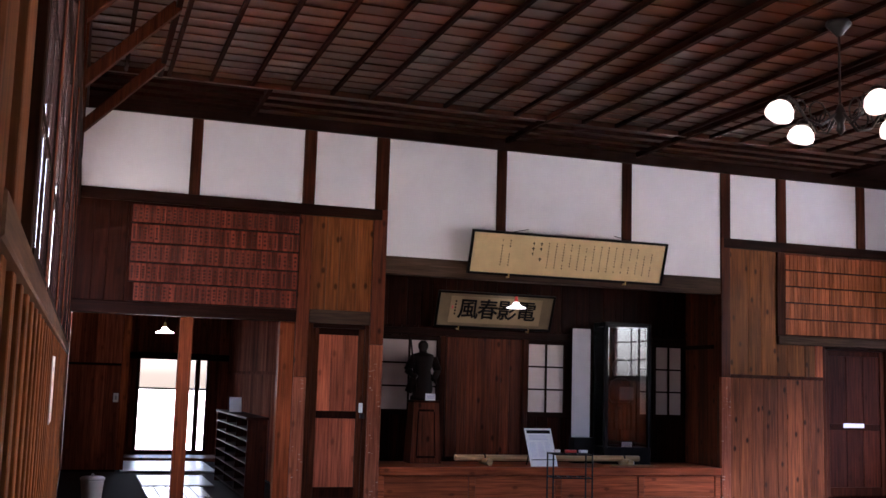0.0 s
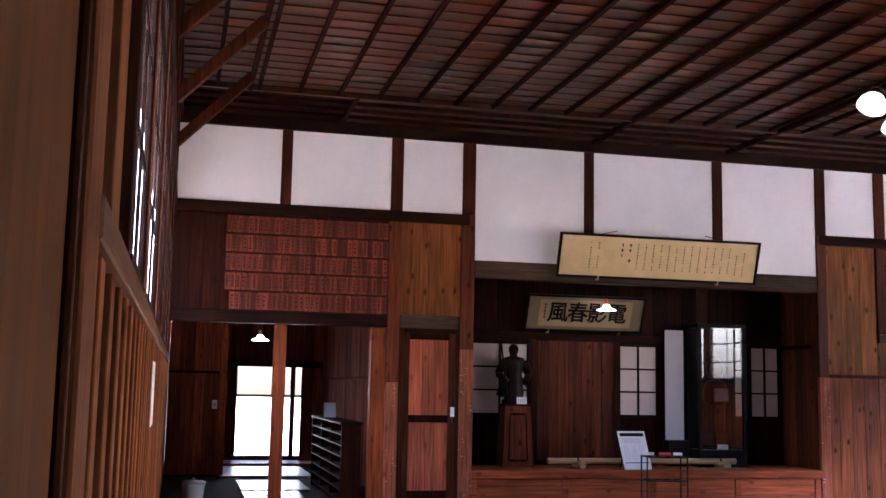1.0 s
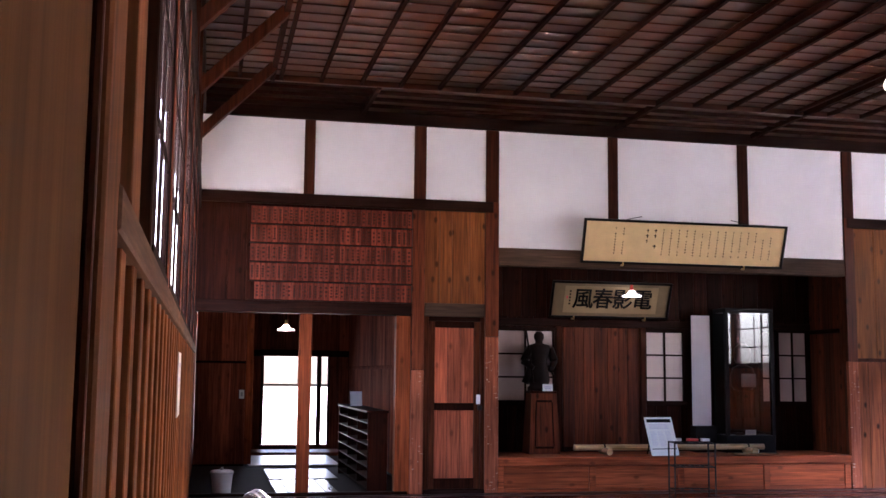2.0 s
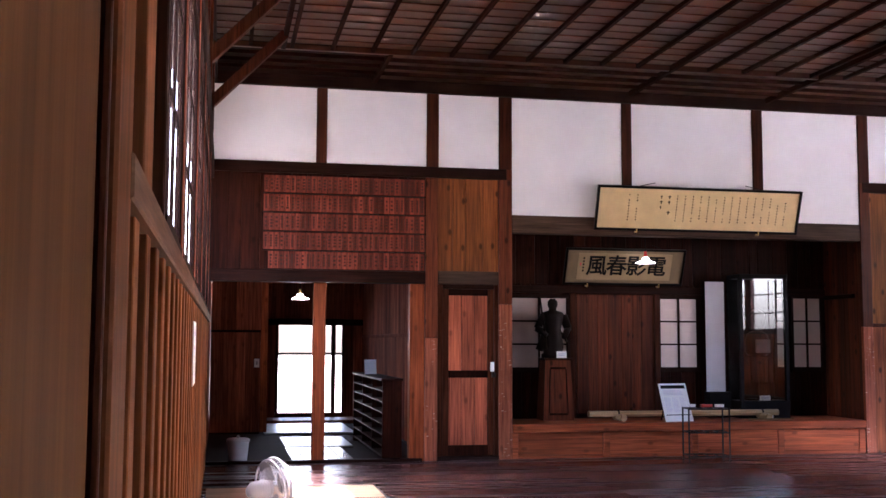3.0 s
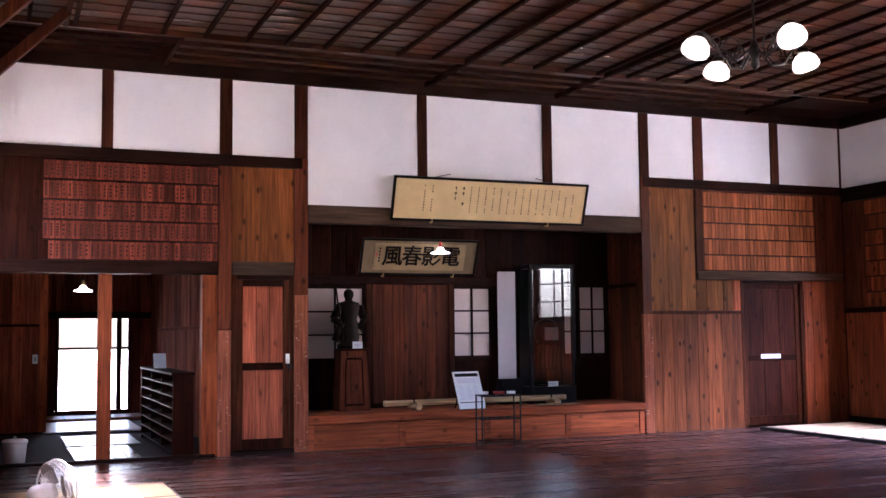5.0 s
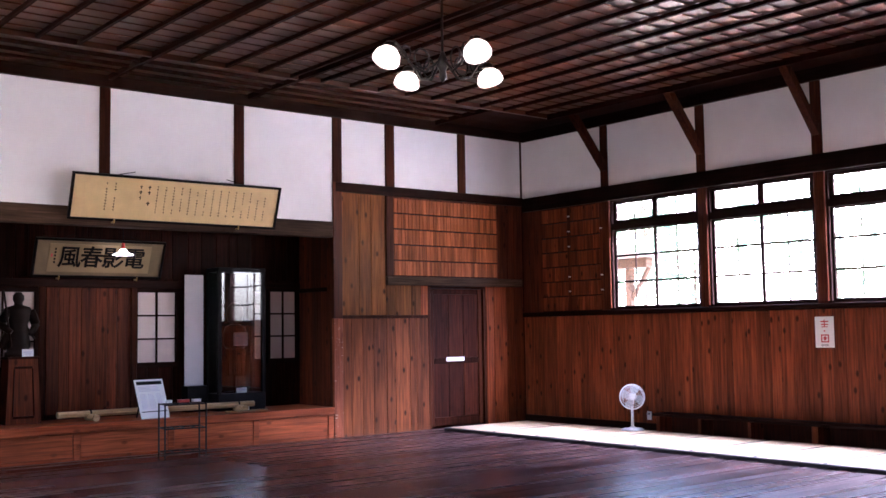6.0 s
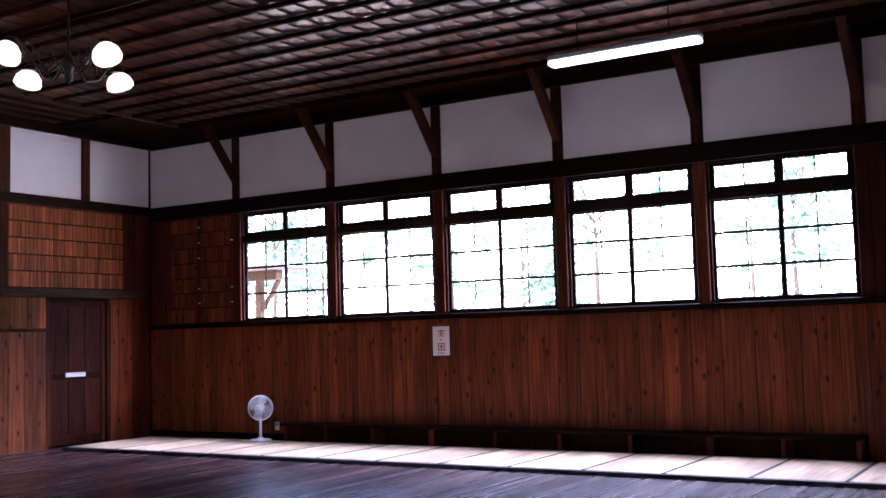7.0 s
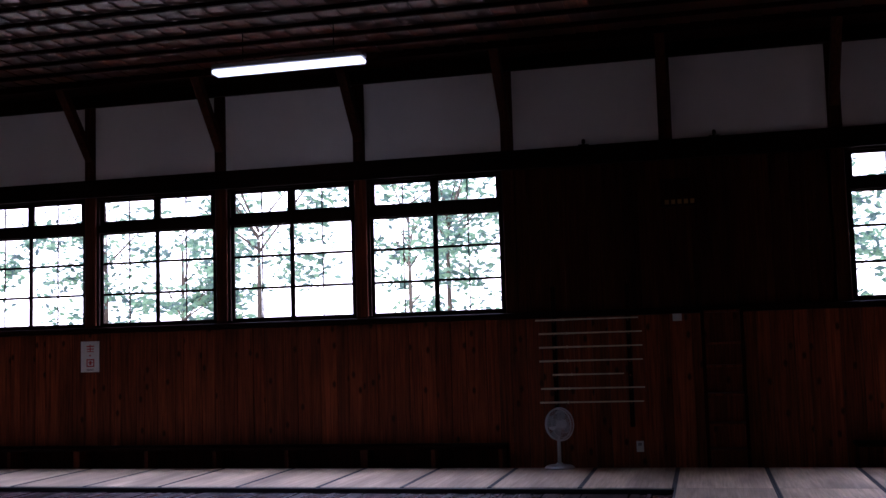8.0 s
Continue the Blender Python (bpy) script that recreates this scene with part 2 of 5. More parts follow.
M_LAMP = glowing("pendant_glass_lit", (1.0, 0.95, 0.88), 0.2)
M_RED = plain("red_enamel", (0.45, 0.03, 0.02), 0.35)


def leaf_material():
    m, tree, b = nodes_of("leaves", 0.5)
    geo = tree.nodes.new("ShaderNodeNewGeometry")
    c = ramp(tree, [(0.0, (0.06, 0.10, 0.10)), (0.5, (0.12, 0.22, 0.15)), (1.0, (0.22, 0.36, 0.20))])
    tree.links.new(geo.outputs["Random Per Island"], c.inputs[0])
    tree.links.new(c.outputs[0], b.inputs["Base Color"])
    tr, mx = tree.nodes.new("ShaderNodeBsdfTranslucent"), tree.nodes.new("ShaderNodeMixShader")
    mx.inputs[0].default_value = 0.6
    tree.links.new(c.outputs[0], tr.inputs["Color"])
    tree.links.new(b.outputs[0], mx.inputs[1])
    tree.links.new(tr.outputs[0], mx.inputs[2])
    tree.links.new(mx.outputs[0], tree.nodes["Material Output"].inputs["Surface"])
    return m


M_LEAF = leaf_material()

# ---- building helpers ----


def finish(name, bm, material, parent=None, label="", smooth=False):
    me = bpy.data.meshes.new(name)
    bm.to_mesh(me)
    bm.free()
    for mm in (material if isinstance(material, (list, tuple)) else [material]):
        me.materials.append(mm)
    if smooth:
        for p in me.polygons:
            p.use_smooth = True
    ob = new(name, me)
    if parent is not None:
        ob.parent = parent
    if label:
        ob["label"] = label
    return ob


def part(name, bm, material, parent, label="", smooth=False):
    return finish(name, bm, material, parent, label, smooth)


def boxes(*dims, bevel=0.0):
    """One bmesh of boxes, each x0, x1, y0, y1, z0, z1."""
    bm = bmesh.new()
    for x0, x1, y0, y1, z0, z1 in dims:
        vs = [bm.verts.new((x, y, z)) for x in (x0, x1) for y in (y0, y1) for z in (z0, z1)]
        for f in ((0, 1, 3, 2), (4, 6, 7, 5), (0, 4, 5, 1), (2, 3, 7, 6), (0, 2, 6, 4), (1, 5, 7, 3)):
            bm.faces.new([vs[i] for i in f])
    bmesh.ops.recalc_face_normals(bm, faces=bm.faces)
    if bevel:
        bmesh.ops.bevel(bm, geom=bm.edges[:], offset=bevel, segments=1, affect="EDGES")
    return bm


def block(name, parent, dims, material, bevel=0.006, label=""):
    return part(name, boxes(dims, bevel=bevel), material, parent, label)


def rod(bm, a, b, r0, r1=None, n=10):
    """Adds a tapered rod from a to b."""
    a, b = Vector(a), Vector(b)
    r1 = r0 if r1 is None else r1
    m = Matrix.Translation((a + b) / 2) @ (b - a).to_track_quat("Z", "Y").to_matrix().to_4x4()
    bmesh.ops.create_cone(bm, cap_ends=True, segments=n, radius1=r0, radius2=r1, depth=(b - a).length, matrix=m)
    return bm


def lathe(profile, n=24, at=(0, 0, 0), turn=None):
    """A turned form from (radius, height) pairs."""
    bm = bmesh.new()
    m = Matrix.Translation(at) @ (turn or Matrix())
    rings = [[bm.verts.new(m @ Vector((r * math.cos(2 * math.pi * k / n), r * math.sin(2 * math.pi * k / n), z))) for k in range(n)] for r, z in profile]
    for lo, hi in zip(rings, rings[1:]):
        for k in range(n):
            bm.faces.new((lo[k], lo[(k + 1) % n], hi[(k + 1) % n], hi[k]))
    bm.faces.new(rings[0][::-1])
    bm.faces.new(rings[-1])
    bmesh.ops.recalc_face_normals(bm, faces=bm.faces)
    return bm


def torus(bm, centre, axis, major, minor, n=36, k=6):
    q = Vector(axis).to_track_quat("Z", "Y").to_matrix().to_4x4()
    m = Matrix.Translation(centre) @ q
    rings = []
    for i in range(n):
        a = 2 * math.pi * i / n
        rings.append([bm.verts.new(m @ Vector(((major + minor * math.cos(2 * math.pi * j / k)) * math.cos(a),
                                               (major + minor * math.cos(2 * math.pi * j / k)) * math.sin(a),
                                               minor * math.sin(2 * math.pi * j / k)))) for j in range(k)])
    for i in range(n):
        for j in range(k):
            bm.faces.new((rings[i][j], rings[(i + 1) % n][j], rings[(i + 1) % n][(j + 1) % k], rings[i][(j + 1) % k]))
    return bm


def empty(name, loc=(0, 0, 0)):
    ob = new(name)
    ob.empty_display_size = 0.1
    ob.location = loc
    return ob


def structure(ob, label, category="wall"):
    return tagged(ob, label, category, kind="structure")


SHARED = {}


def piece_mesh(name, w, t, h, material, chamfer=0.004):
    """A board of width w, thickness t and height h, centred, its front at -y with chamfered long edges; shared by alike boards."""
    key = (name, round(w, 3), round(t, 3), round(h, 3), material.name)
    if key not in SHARED:
        x, y, z, c = w / 2, t / 2, h / 2, chamfer
        prof = [(-x, y), (-x, -y + c), (-x + c, -y), (x - c, -y), (x, -y + c), (x, y)]
        verts = [(px, py, pz) for pz in (-z, z) for px, py in prof]
        faces = [(i, (i + 1) % 6, 6 + (i + 1) % 6, 6 + i) for i in range(6)] + [(5, 4, 3, 2, 1, 0), (6, 7, 8, 9, 10, 11)]
        me = bpy.data.meshes.new(name)
        me.from_pydata(verts, [], faces)
        me.materials.append(material)
        SHARED[key] = me
    return SHARED[key]


def piece(name, parent, w, t, h, centre, turn, material):
    ob = new(name, piece_mesh(name, w, t, h, material))
    ob.parent = parent
    ob.matrix_basis = pose(*centre, 0, 0, turn)
    return ob


rng = random.Random(5)


def planks(parent, side, a0, a1, z0, z1, plane, material, width=0.17, thick=0.028, name="plank"):
    """Upright boards on a wall from a0 to a1; side: 'front' faces -y, 'right' faces -x, 'left' faces +x, 'rear' faces +y. plane: the boards' face."""
    n = max(1, round((a1 - a0) / width))
    cuts = [a0 + (a1 - a0) * (i + (rng.choice((-0.18, 0, 0.18)) if 0 < i < n else 0)) / n for i in range(n + 1)]
    turn = {"front": 0, "right": -90, "left": 90, "rear": 180}[side]
    for lo, hi in zip(cuts, cuts[1:]):
        mid, w = (lo + hi) / 2, hi - lo - 0.003
        off = thick / 2 + rng.choice((0, 0.0015, 0.003))
        c = {"front": (mid, plane + off), "right": (plane + off, mid), "left": (plane - off, mid), "rear": (mid, plane - off)}[side]
        piece(name, parent, w, thick, z1 - z0, (*c, (z0 + z1) / 2), turn, material)


# ---- the hall: floor, walls, ceiling ----
XL, XR, YF, YB = -1.0, 11.51, 10.25, -11.7
ZT, ZM, ZC = 4.63, 3.685, 4.76

ground = structure(finish("ground", boxes((-150, 150, -150, 150, -0.6, -0.45)), M_GROUND), "pale trodden gravel ground outside the hall", "ground")
# Added glowing wall far outside; whitens the view through the right windows.
M_BACKGLOW = glowing("backdrop_glow", (1.0, 1.0, 0.98), 0.55)
structure(finish("backdrop", boxes((58, 58.2, -70, 80, -0.5, 12)), M_BACKGLOW), "glowing white wall added behind the trees", "backdrop")
floor = structure(finish("floor", boxes((XL - 0.2, XR + 0.2, YB, YF + 0.2, -0.4, -0.025)), M_DBOARD), "dark polished wooden board floor of the hall", "floor")

# front wall: backing with its openings
wall_front = structure(finish("wall_front", boxes(
    (XL - 0.2, XR + 0.2, YF + 0.04, YF + 0.16, ZM, 5.0),
    (2.79, 7.754, YF + 0.04, YF + 0.16, 2.9, ZM),
    (XL - 0.2, 2.70, YF + 0.04, YF + 0.16, 2.25, ZM),
    (1.50, 1.84, YF + 0.04, YF + 0.16, -0.3, 2.25),
    (1.84, 2.70, YF + 0.07, YF + 0.16, -0.3, 2.25),
    (7.83, XR + 0.2, YF + 0.04, YF + 0.16, 2.2, ZM),
    (7.83, 9.50, YF + 0.04, YF + 0.16, -0.3, 2.2),
    (9.50, 10.68, YF + 0.10, YF + 0.16, -0.3, 2.2),
    (10.68, XR + 0.2, YF + 0.04, YF + 0.16, -0.3, 2.2)), M_DBOARD), "timber-framed end wall with white plaster panels over cedar boards")


def plaster(parent, dims):
    return block("plaster_panel", parent, dims, M_PLASTER, 0.004, "white plaster panel")


for x0, x1, z0 in ((XL, 0.28, ZM), (0.413, 1.677, ZM), (1.833, 2.622, ZM), (2.795, 4.296, 3.10), (4.433, 6.169, 3.10), (6.318, 7.754, 3.10),
                   (7.914, 8.70, ZM), (8.87, 10.124, ZM), (10.281, XR, ZM)):
    plaster(wall_front, (x0 - 0.01, x1 + 0.01, YF, YF + 0.038, z0 - 0.01, ZT + 0.01))
for x0, x1, z0, z1 in ((0.28, 0.413, ZM, ZT), (1.677, 1.833, ZM, ZT), (2.622, 2.795, ZM, ZT), (4.296, 4.433, 3.10, ZT), (6.169, 6.318, 3.10, ZT),
                       (7.754, 7.914, ZM, ZT), (8.70, 8.87, ZM, ZT), (10.124, 10.281, ZM, ZT), (XR - 0.03, XR, ZM, ZT)):
    block("post", wall_front, (x0, x1, YF - 0.022, YF + 0.035, z0, z1), M_POST)
# Lower lengths are worn, and their colour also carries the brighter light there.
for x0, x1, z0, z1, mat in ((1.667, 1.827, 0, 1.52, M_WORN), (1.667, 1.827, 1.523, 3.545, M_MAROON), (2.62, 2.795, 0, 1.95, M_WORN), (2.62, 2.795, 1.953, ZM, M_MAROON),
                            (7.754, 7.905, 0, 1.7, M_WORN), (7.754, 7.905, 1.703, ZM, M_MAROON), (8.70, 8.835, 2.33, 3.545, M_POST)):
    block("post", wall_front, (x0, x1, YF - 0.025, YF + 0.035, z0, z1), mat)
block("beam", wall_front, (XL, XR, YF - 0.06, YF + 0.035, ZT, ZC + 0.02), M_BEAM_X)
block("beam", wall_front, (XL, 2.72, YF - 0.035, YF + 0.035, 3.548, ZM), M_BEAM_X)
block("beam", wall_front, (7.80, XR, YF - 0.035, YF + 0.035, 3.548, ZM), M_BEAM_X)
block("beam", wall_front, (2.797, 7.752, YF - 0.02, YF + 0.16, 2.87, 3.10), M_GREYBEAM, label="weathered brown lintel of the alcove")
block("beam", wall_front, (XL, 1.666, YF - 0.03, YF + 0.16, 2.20, 2.348), M_BEAM_X)
block("lintel", wall_front, (1.829, 2.618, YF - 0.015, YF + 0.066, 2.20, 2.365), M_GREYBEAM)
block("lintel", wall_front, (8.70, 11.45, YF - 0.05, YF + 0.035, 2.20, 2.325), M_GREYBEAM, label="weathered grey-brown lintel beam")
block("post", wall_front, (1.478, 1.665, YF + 0.01, YF + 0.16, 0, 2.198), M_ORANGE, label="bright red-brown jamb board")
block("post", wall_front, (0.275, 0.43, YF + 0.02, YF + 0.14, -0.02, 2.198), M_ORANGE, label="bright red-brown free-standing post")
block("rail", wall_front, (7.907, 9.498, YF - 0.004, YF + 0.036, 1.70, 1.745), M_POST)
block("baseboard", wall_front, (XL, 1.64, YF - 0.01, YF + 0.10, -0.02, 0.035), M_BEAM_X, label="dark worn threshold")
planks(wall_front, "front", XL, 1.666, 2.35, 3.546, YF + 0.004, M_DBOARD, 0.19)
planks(wall_front, "front", 1.829, 2.618, 2.367, 3.546, YF + 0.004, M_PALE, 0.19)
planks(wall_front, "front", 7.907, 8.70, 1.747, 3.546, YF + 0.004, M_YELLOW, 0.26)
planks(wall_front, "front", 7.907, 8.70, 0.0, 1.698, YF + 0.004, M_KNOTTY, 0.2)
planks(wall_front, "front", 8.702, 9.36, 1.747, 2.198, YF + 0.004, M_YELLOW, 0.22)
planks(wall_front, "front", 8.702, 9.498, 0.0, 1.698, YF + 0.004, M_KNOTTY, 0.2)
planks(wall_front, "front", 9.36, 9.498, 1.747, 2.198, YF + 0.004, M_ORANGE, 0.2)
planks(wall_front, "front", 8.837, XR, 2.327, 3.546, YF + 0.006, M_MAROON, 0.19)
planks(wall_front, "front", 10.69, XR, 0.0, 2.198, YF + 0.006, M_BOARD, 0.2)


def panel_door(name, x0, x1, z0, z1, y, rail_z, material, label, panels):
    d = empty(name, ((x0 + x1) / 2, y, z0))
    tagged(d, label, "door", kind="structure")

    def blk(n, dims, mat, lab=""):
        ob = block(n, d, dims, mat, 0.004, lab)
        ob.location = (-(x0 + x1) / 2, -y, -z0)
        return ob
    s = 0.075
    blk("stile", (x0, x0 + s, y, y + 0.04, z0, z1), M_POST)
    blk("stile", (x1 - s, x1, y, y + 0.04, z0, z1), M_POST)
    xm = (x0 + x1) / 2
    for a, b in ((z0, z0 + 0.13), (rail_z - 0.045, rail_z + 0.045), (z1 - 0.08, z1)):
        blk("rail", (x0 + s, x1 - s, y + 0.001, y + 0.039, a, b), M_DBOARD)
    for a, b in ((z0 + 0.13, rail_z - 0.045), (rail_z + 0.045, z1 - 0.08)):
        step = (x1 - x0 - 2 * s) / panels
        for k in range(panels):
            u = x0 + s + k * step
            blk("panel", (u + 0.003, u + step - 0.003, y + 0.014, y + 0.034, a, b), material)
    return d


door_1 = panel_door("door_1", 1.90, 2.56, 0.055, 2.14, YF + 0.02, 1.07, M_DOOR, "closed red-brown panelled wooden door beside the alcove", 3)
ob = block("latch", door_1, (2.515, 2.56, YF - 0.012, YF + 0.02, 1.10, 1.22), M_WHITE, 0.004, "white paper tag over the latch")
ob.location = (-2.23, -YF - 0.02, -0.055)
ob = block("latch", door_1, (2.53, 2.58, YF - 0.03, YF + 0.02, 1.03, 1.09), M_IRON, 0.004, "black iron latch")
ob.location = (-2.23, -YF - 0.02, -0.055)
for dims in ((1.829, 1.897, YF + 0.005, YF + 0.065, 0.05, 2.198), (2.563, 2.618, YF + 0.005, YF + 0.065, 0.05, 2.198), (1.897, 2.563, YF + 0.005, YF + 0.065, 2.143, 2.198)):
    block("door_frame", wall_front, dims, M_BEAM_X if dims[1] - dims[0] > 0.3 else M_POST)
block("sill", wall_front, (1.829, 2.618, YF - 0.02, YF + 0.065, -0.01, 0.05), M_SASH, label="grey worn door sill")
door_2 = panel_door("door_2", 9.56, 10.62, 0.03, 2.15, YF + 0.045, 1.03, M_PLANK, "closed dark plank door with a white paper strip", 3)
ob = block("paper_strip", door_2, (9.87, 10.235, YF + 0.034, YF + 0.044, 1.02, 1.085), M_PAPER, 0.001, "white paper strip")
ob.location = (-10.09, -YF - 0.045, -0.03)
for dims in ((9.502, 9.556, YF + 0.01, YF + 0.095, 0, 2.198), (10.624, 10.686, YF + 0.01, YF + 0.095, 0, 2.198), (9.556, 10.624, YF + 0.01, YF + 0.095, 2.155, 2.198)):
    block("door_frame", wall_front, dims, M_BEAM_X if dims[1] - dims[0] > 0.3 else M_POST)

# alcove
AB = 11.24
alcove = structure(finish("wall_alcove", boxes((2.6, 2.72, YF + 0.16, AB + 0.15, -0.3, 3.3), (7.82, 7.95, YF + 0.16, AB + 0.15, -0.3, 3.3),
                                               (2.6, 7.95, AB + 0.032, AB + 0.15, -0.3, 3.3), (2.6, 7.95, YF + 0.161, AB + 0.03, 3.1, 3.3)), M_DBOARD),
                   "board walls of the raised alcove, shade put into their dark colour")
# The recess's shade is put into these boards' dark colours.
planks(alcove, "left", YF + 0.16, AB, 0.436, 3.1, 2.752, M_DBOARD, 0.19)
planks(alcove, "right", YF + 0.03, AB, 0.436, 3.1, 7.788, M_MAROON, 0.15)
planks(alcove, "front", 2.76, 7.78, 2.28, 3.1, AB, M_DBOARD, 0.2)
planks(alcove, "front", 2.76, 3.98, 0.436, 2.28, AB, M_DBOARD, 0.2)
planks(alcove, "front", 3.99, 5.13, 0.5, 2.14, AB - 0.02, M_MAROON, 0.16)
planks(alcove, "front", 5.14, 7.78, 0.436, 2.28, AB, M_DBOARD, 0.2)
block("rail", alcove, (2.76, 7.78, AB - 0.05, AB - 0.022, 2.15, 2.25), M_BEAM_X)
block("rail", alcove, (7.74, 7.786, YF + 0.2, AB - 0.05, 2.10, 2.16), M_BEAM_Y)
for x in (3.93, 5.165):
    block("post", alcove, (x - 0.04, x + 0.04, AB - 0.052, AB - 0.002, 0.44, 2.15), M_POST)
platform = structure(finish("platform", boxes((2.76, 7.78, YF + 0.02, AB, -0.2, 0.41)), M_HBOARD), "raised red-brown wooden alcove platform", "platform")
for k in range(6):
    y0 = YF + 0.07 + k * (AB - YF - 0.07) / 6
    block("plank", platform, (2.765, 7.775, y0, y0 + (AB - YF - 0.07) / 6 - 0.003, 0.411, 0.434), M_HBOARD, 0.003)
block("edge_beam", platform, (2.797, 7.752, YF - 0.03, YF + 0.068, 0.33, 0.438), M_HBOARD, 0.008, "bright red-brown edge beam")
for x in (2.83, 4.05, 5.27, 6.50, 7.70):
    block("stud", platform, (x - 0.045, x + 0.045, YF - 0.012, YF + 0.019, 0.0, 0.328), M_HBOARD)
for x0, x1 in ((2.877, 4.003), (4.097, 5.223), (5.317, 6.453), (6.547, 7.653)):
    block("panel", platform, (x0, x1, YF + 0.004, YF + 0.019, 0.045, 0.325), M_HBOARD, 0.003)
    block("skirting", platform, (x0, x1, YF - 0.008, YF + 0.018, 0.0, 0.043), M_HBOARD, 0.003)


def shoji(x0, x1, z0, z1, y, cols, rows, label):
    f = empty("window_shoji", (x0, y, z0))
    structure(f, label, "window")
    w, h = x1 - x0, z1 - z0
    part("window_frame", boxes((-0.05, w + 0.05, -0.045, 0.0, -0.07, -0.002), (-0.05, w + 0.05, -0.045, 0, h + 0.002, h + 0.05),
                               (-0.05, -0.002, -0.045, 0, -0.002, h + 0.002), (w + 0.002, w + 0.05, -0.045, 0, -0.002, h + 0.002), bevel=0.003), M_SASH, f)
    for i in range(1, cols):
        part("muntin", boxes((w * i / cols - 0.012, w * i / cols + 0.012, -0.036, -0.012, 0, h)), M_SASH, f)
    for j in range(1, rows):
        part("muntin", boxes((0, w, -0.034, -0.013, h * j / rows - 0.012, h * j / rows + 0.012)), M_SASH, f)
    for i in range(cols):
        for j in range(rows):
            part("pane", boxes((w * i / cols + 0.002, w * (i + 1) / cols - 0.002, -0.011, -0.005, h * j / rows + 0.002, h * (j + 1) / rows - 0.002)), M_FROST, f)
    return f


shoji(3.05, 3.84, 1.13, 2.08, AB, 2, 3, "dark-framed window with milky panes in the alcove")
shoji(5.22, 5.77, 1.13, 2.09, AB, 2, 3, "dark-framed window with milky panes in the alcove")
shoji(7.27, 7.70, 1.13, 2.12, AB, 2, 3, "narrow dark-framed window with milky panes")
shoji(6.76, 7.12, 1.13, 2.12, AB, 2, 3, "narrow milky-paned window half behind the display case")

# side walls
POSTS = [8.375 - 1.82 * k for k in range(12)]
wall_right = structure(finish("wall_right", boxes(
    (XR + 0.04, XR + 0.2, YB, YF + 0.16, -0.3, 1.74), (XR + 0.04, XR + 0.2, YB, YF + 0.16, 3.46, 5.0),
    (XR + 0.04, XR + 0.2, 8.40, YF + 0.16, 1.74, 3.46), (XR + 0.04, XR + 0.2, -4.36, -0.66, 1.74, 3.46), (XR + 0.04, XR + 0.2, YB, POSTS[-1], 1.74, 3.46)), M_DBOARD),
    "long side wall with plaster panels, windows and cedar wainscot")
wall_left = structure(finish("wall_left", boxes(
    (XL - 0.2, XL - 0.04, YB, YF + 0.16, -0.3, 1.74), (XL - 0.2, XL - 0.04, YB, YF + 0.16, 3.46, 5.0),
    (XL - 0.2, XL - 0.04, 10.0, YF + 0.16, 1.74, 3.46), (XL - 0.2, XL - 0.04, YB, -0.09, 1.74, 3.46)), M_DBOARD),
    "long side wall with windows over ribbed cedar wainscot")
wall_rear = structure(finish("wall_rear", boxes((XL - 0.2, XR + 0.2, YB - 0.2, YB, -0.3, 5.0)), M_DBOARD), "dark board wall at the hall's rear")

planks(wall_right, "right", YB, YF, 0.0, 1.70, XR + 0.004, M_BOARD, 0.18)
planks(wall_right, "right", 8.45, YF, 1.775, 3.44, XR + 0.004, M_MAROON, 0.2)
# Dark post colour here puts the backlit wall's shade into the boards.
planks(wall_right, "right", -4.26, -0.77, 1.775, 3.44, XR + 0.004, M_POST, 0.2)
planks(wall_right, "right", YB, POSTS[-1] - 0.08, 1.775, 3.44, XR + 0.004, M_BOARD, 0.2)
block("rail", wall_right, (XR - 0.05, XR + 0.036, YB, YF - 0.02, 1.702, 1.774), M_BEAM_Y)
block("beam", wall_right, (XR - 0.035, XR + 0.036, YB, YF - 0.037, 3.445, 3.67), M_BEAM_Y)
block("beam", wall_right, (XR - 0.06, XR + 0.036, YB, YF - 0.062, 4.615, ZC + 0.02), M_BEAM_Y)
block("baseboard", wall_right, (XR - 0.03, XR, 7.3, YF - 0.01, 0.0, 0.11), M_BEAM_Y)
prev = YF
for y in POSTS:
    plaster(wall_right, (XR, XR + 0.038, y + 0.06, prev - (0.06 if prev < YF else 0), 3.66, 4.625))
    prev = y
    block("post", wall_right, (XR - 0.02, XR + 0.036, y - 0.075, y + 0.075, 3.67, 4.615), M_POST)
    # Redder colour between windows stands for light caught on the reveals.
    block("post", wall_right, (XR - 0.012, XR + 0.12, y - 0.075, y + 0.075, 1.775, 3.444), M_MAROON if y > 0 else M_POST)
plaster(wall_right, (XR, XR + 0.038, YB, prev - 0.06, 3.66, 4.625))


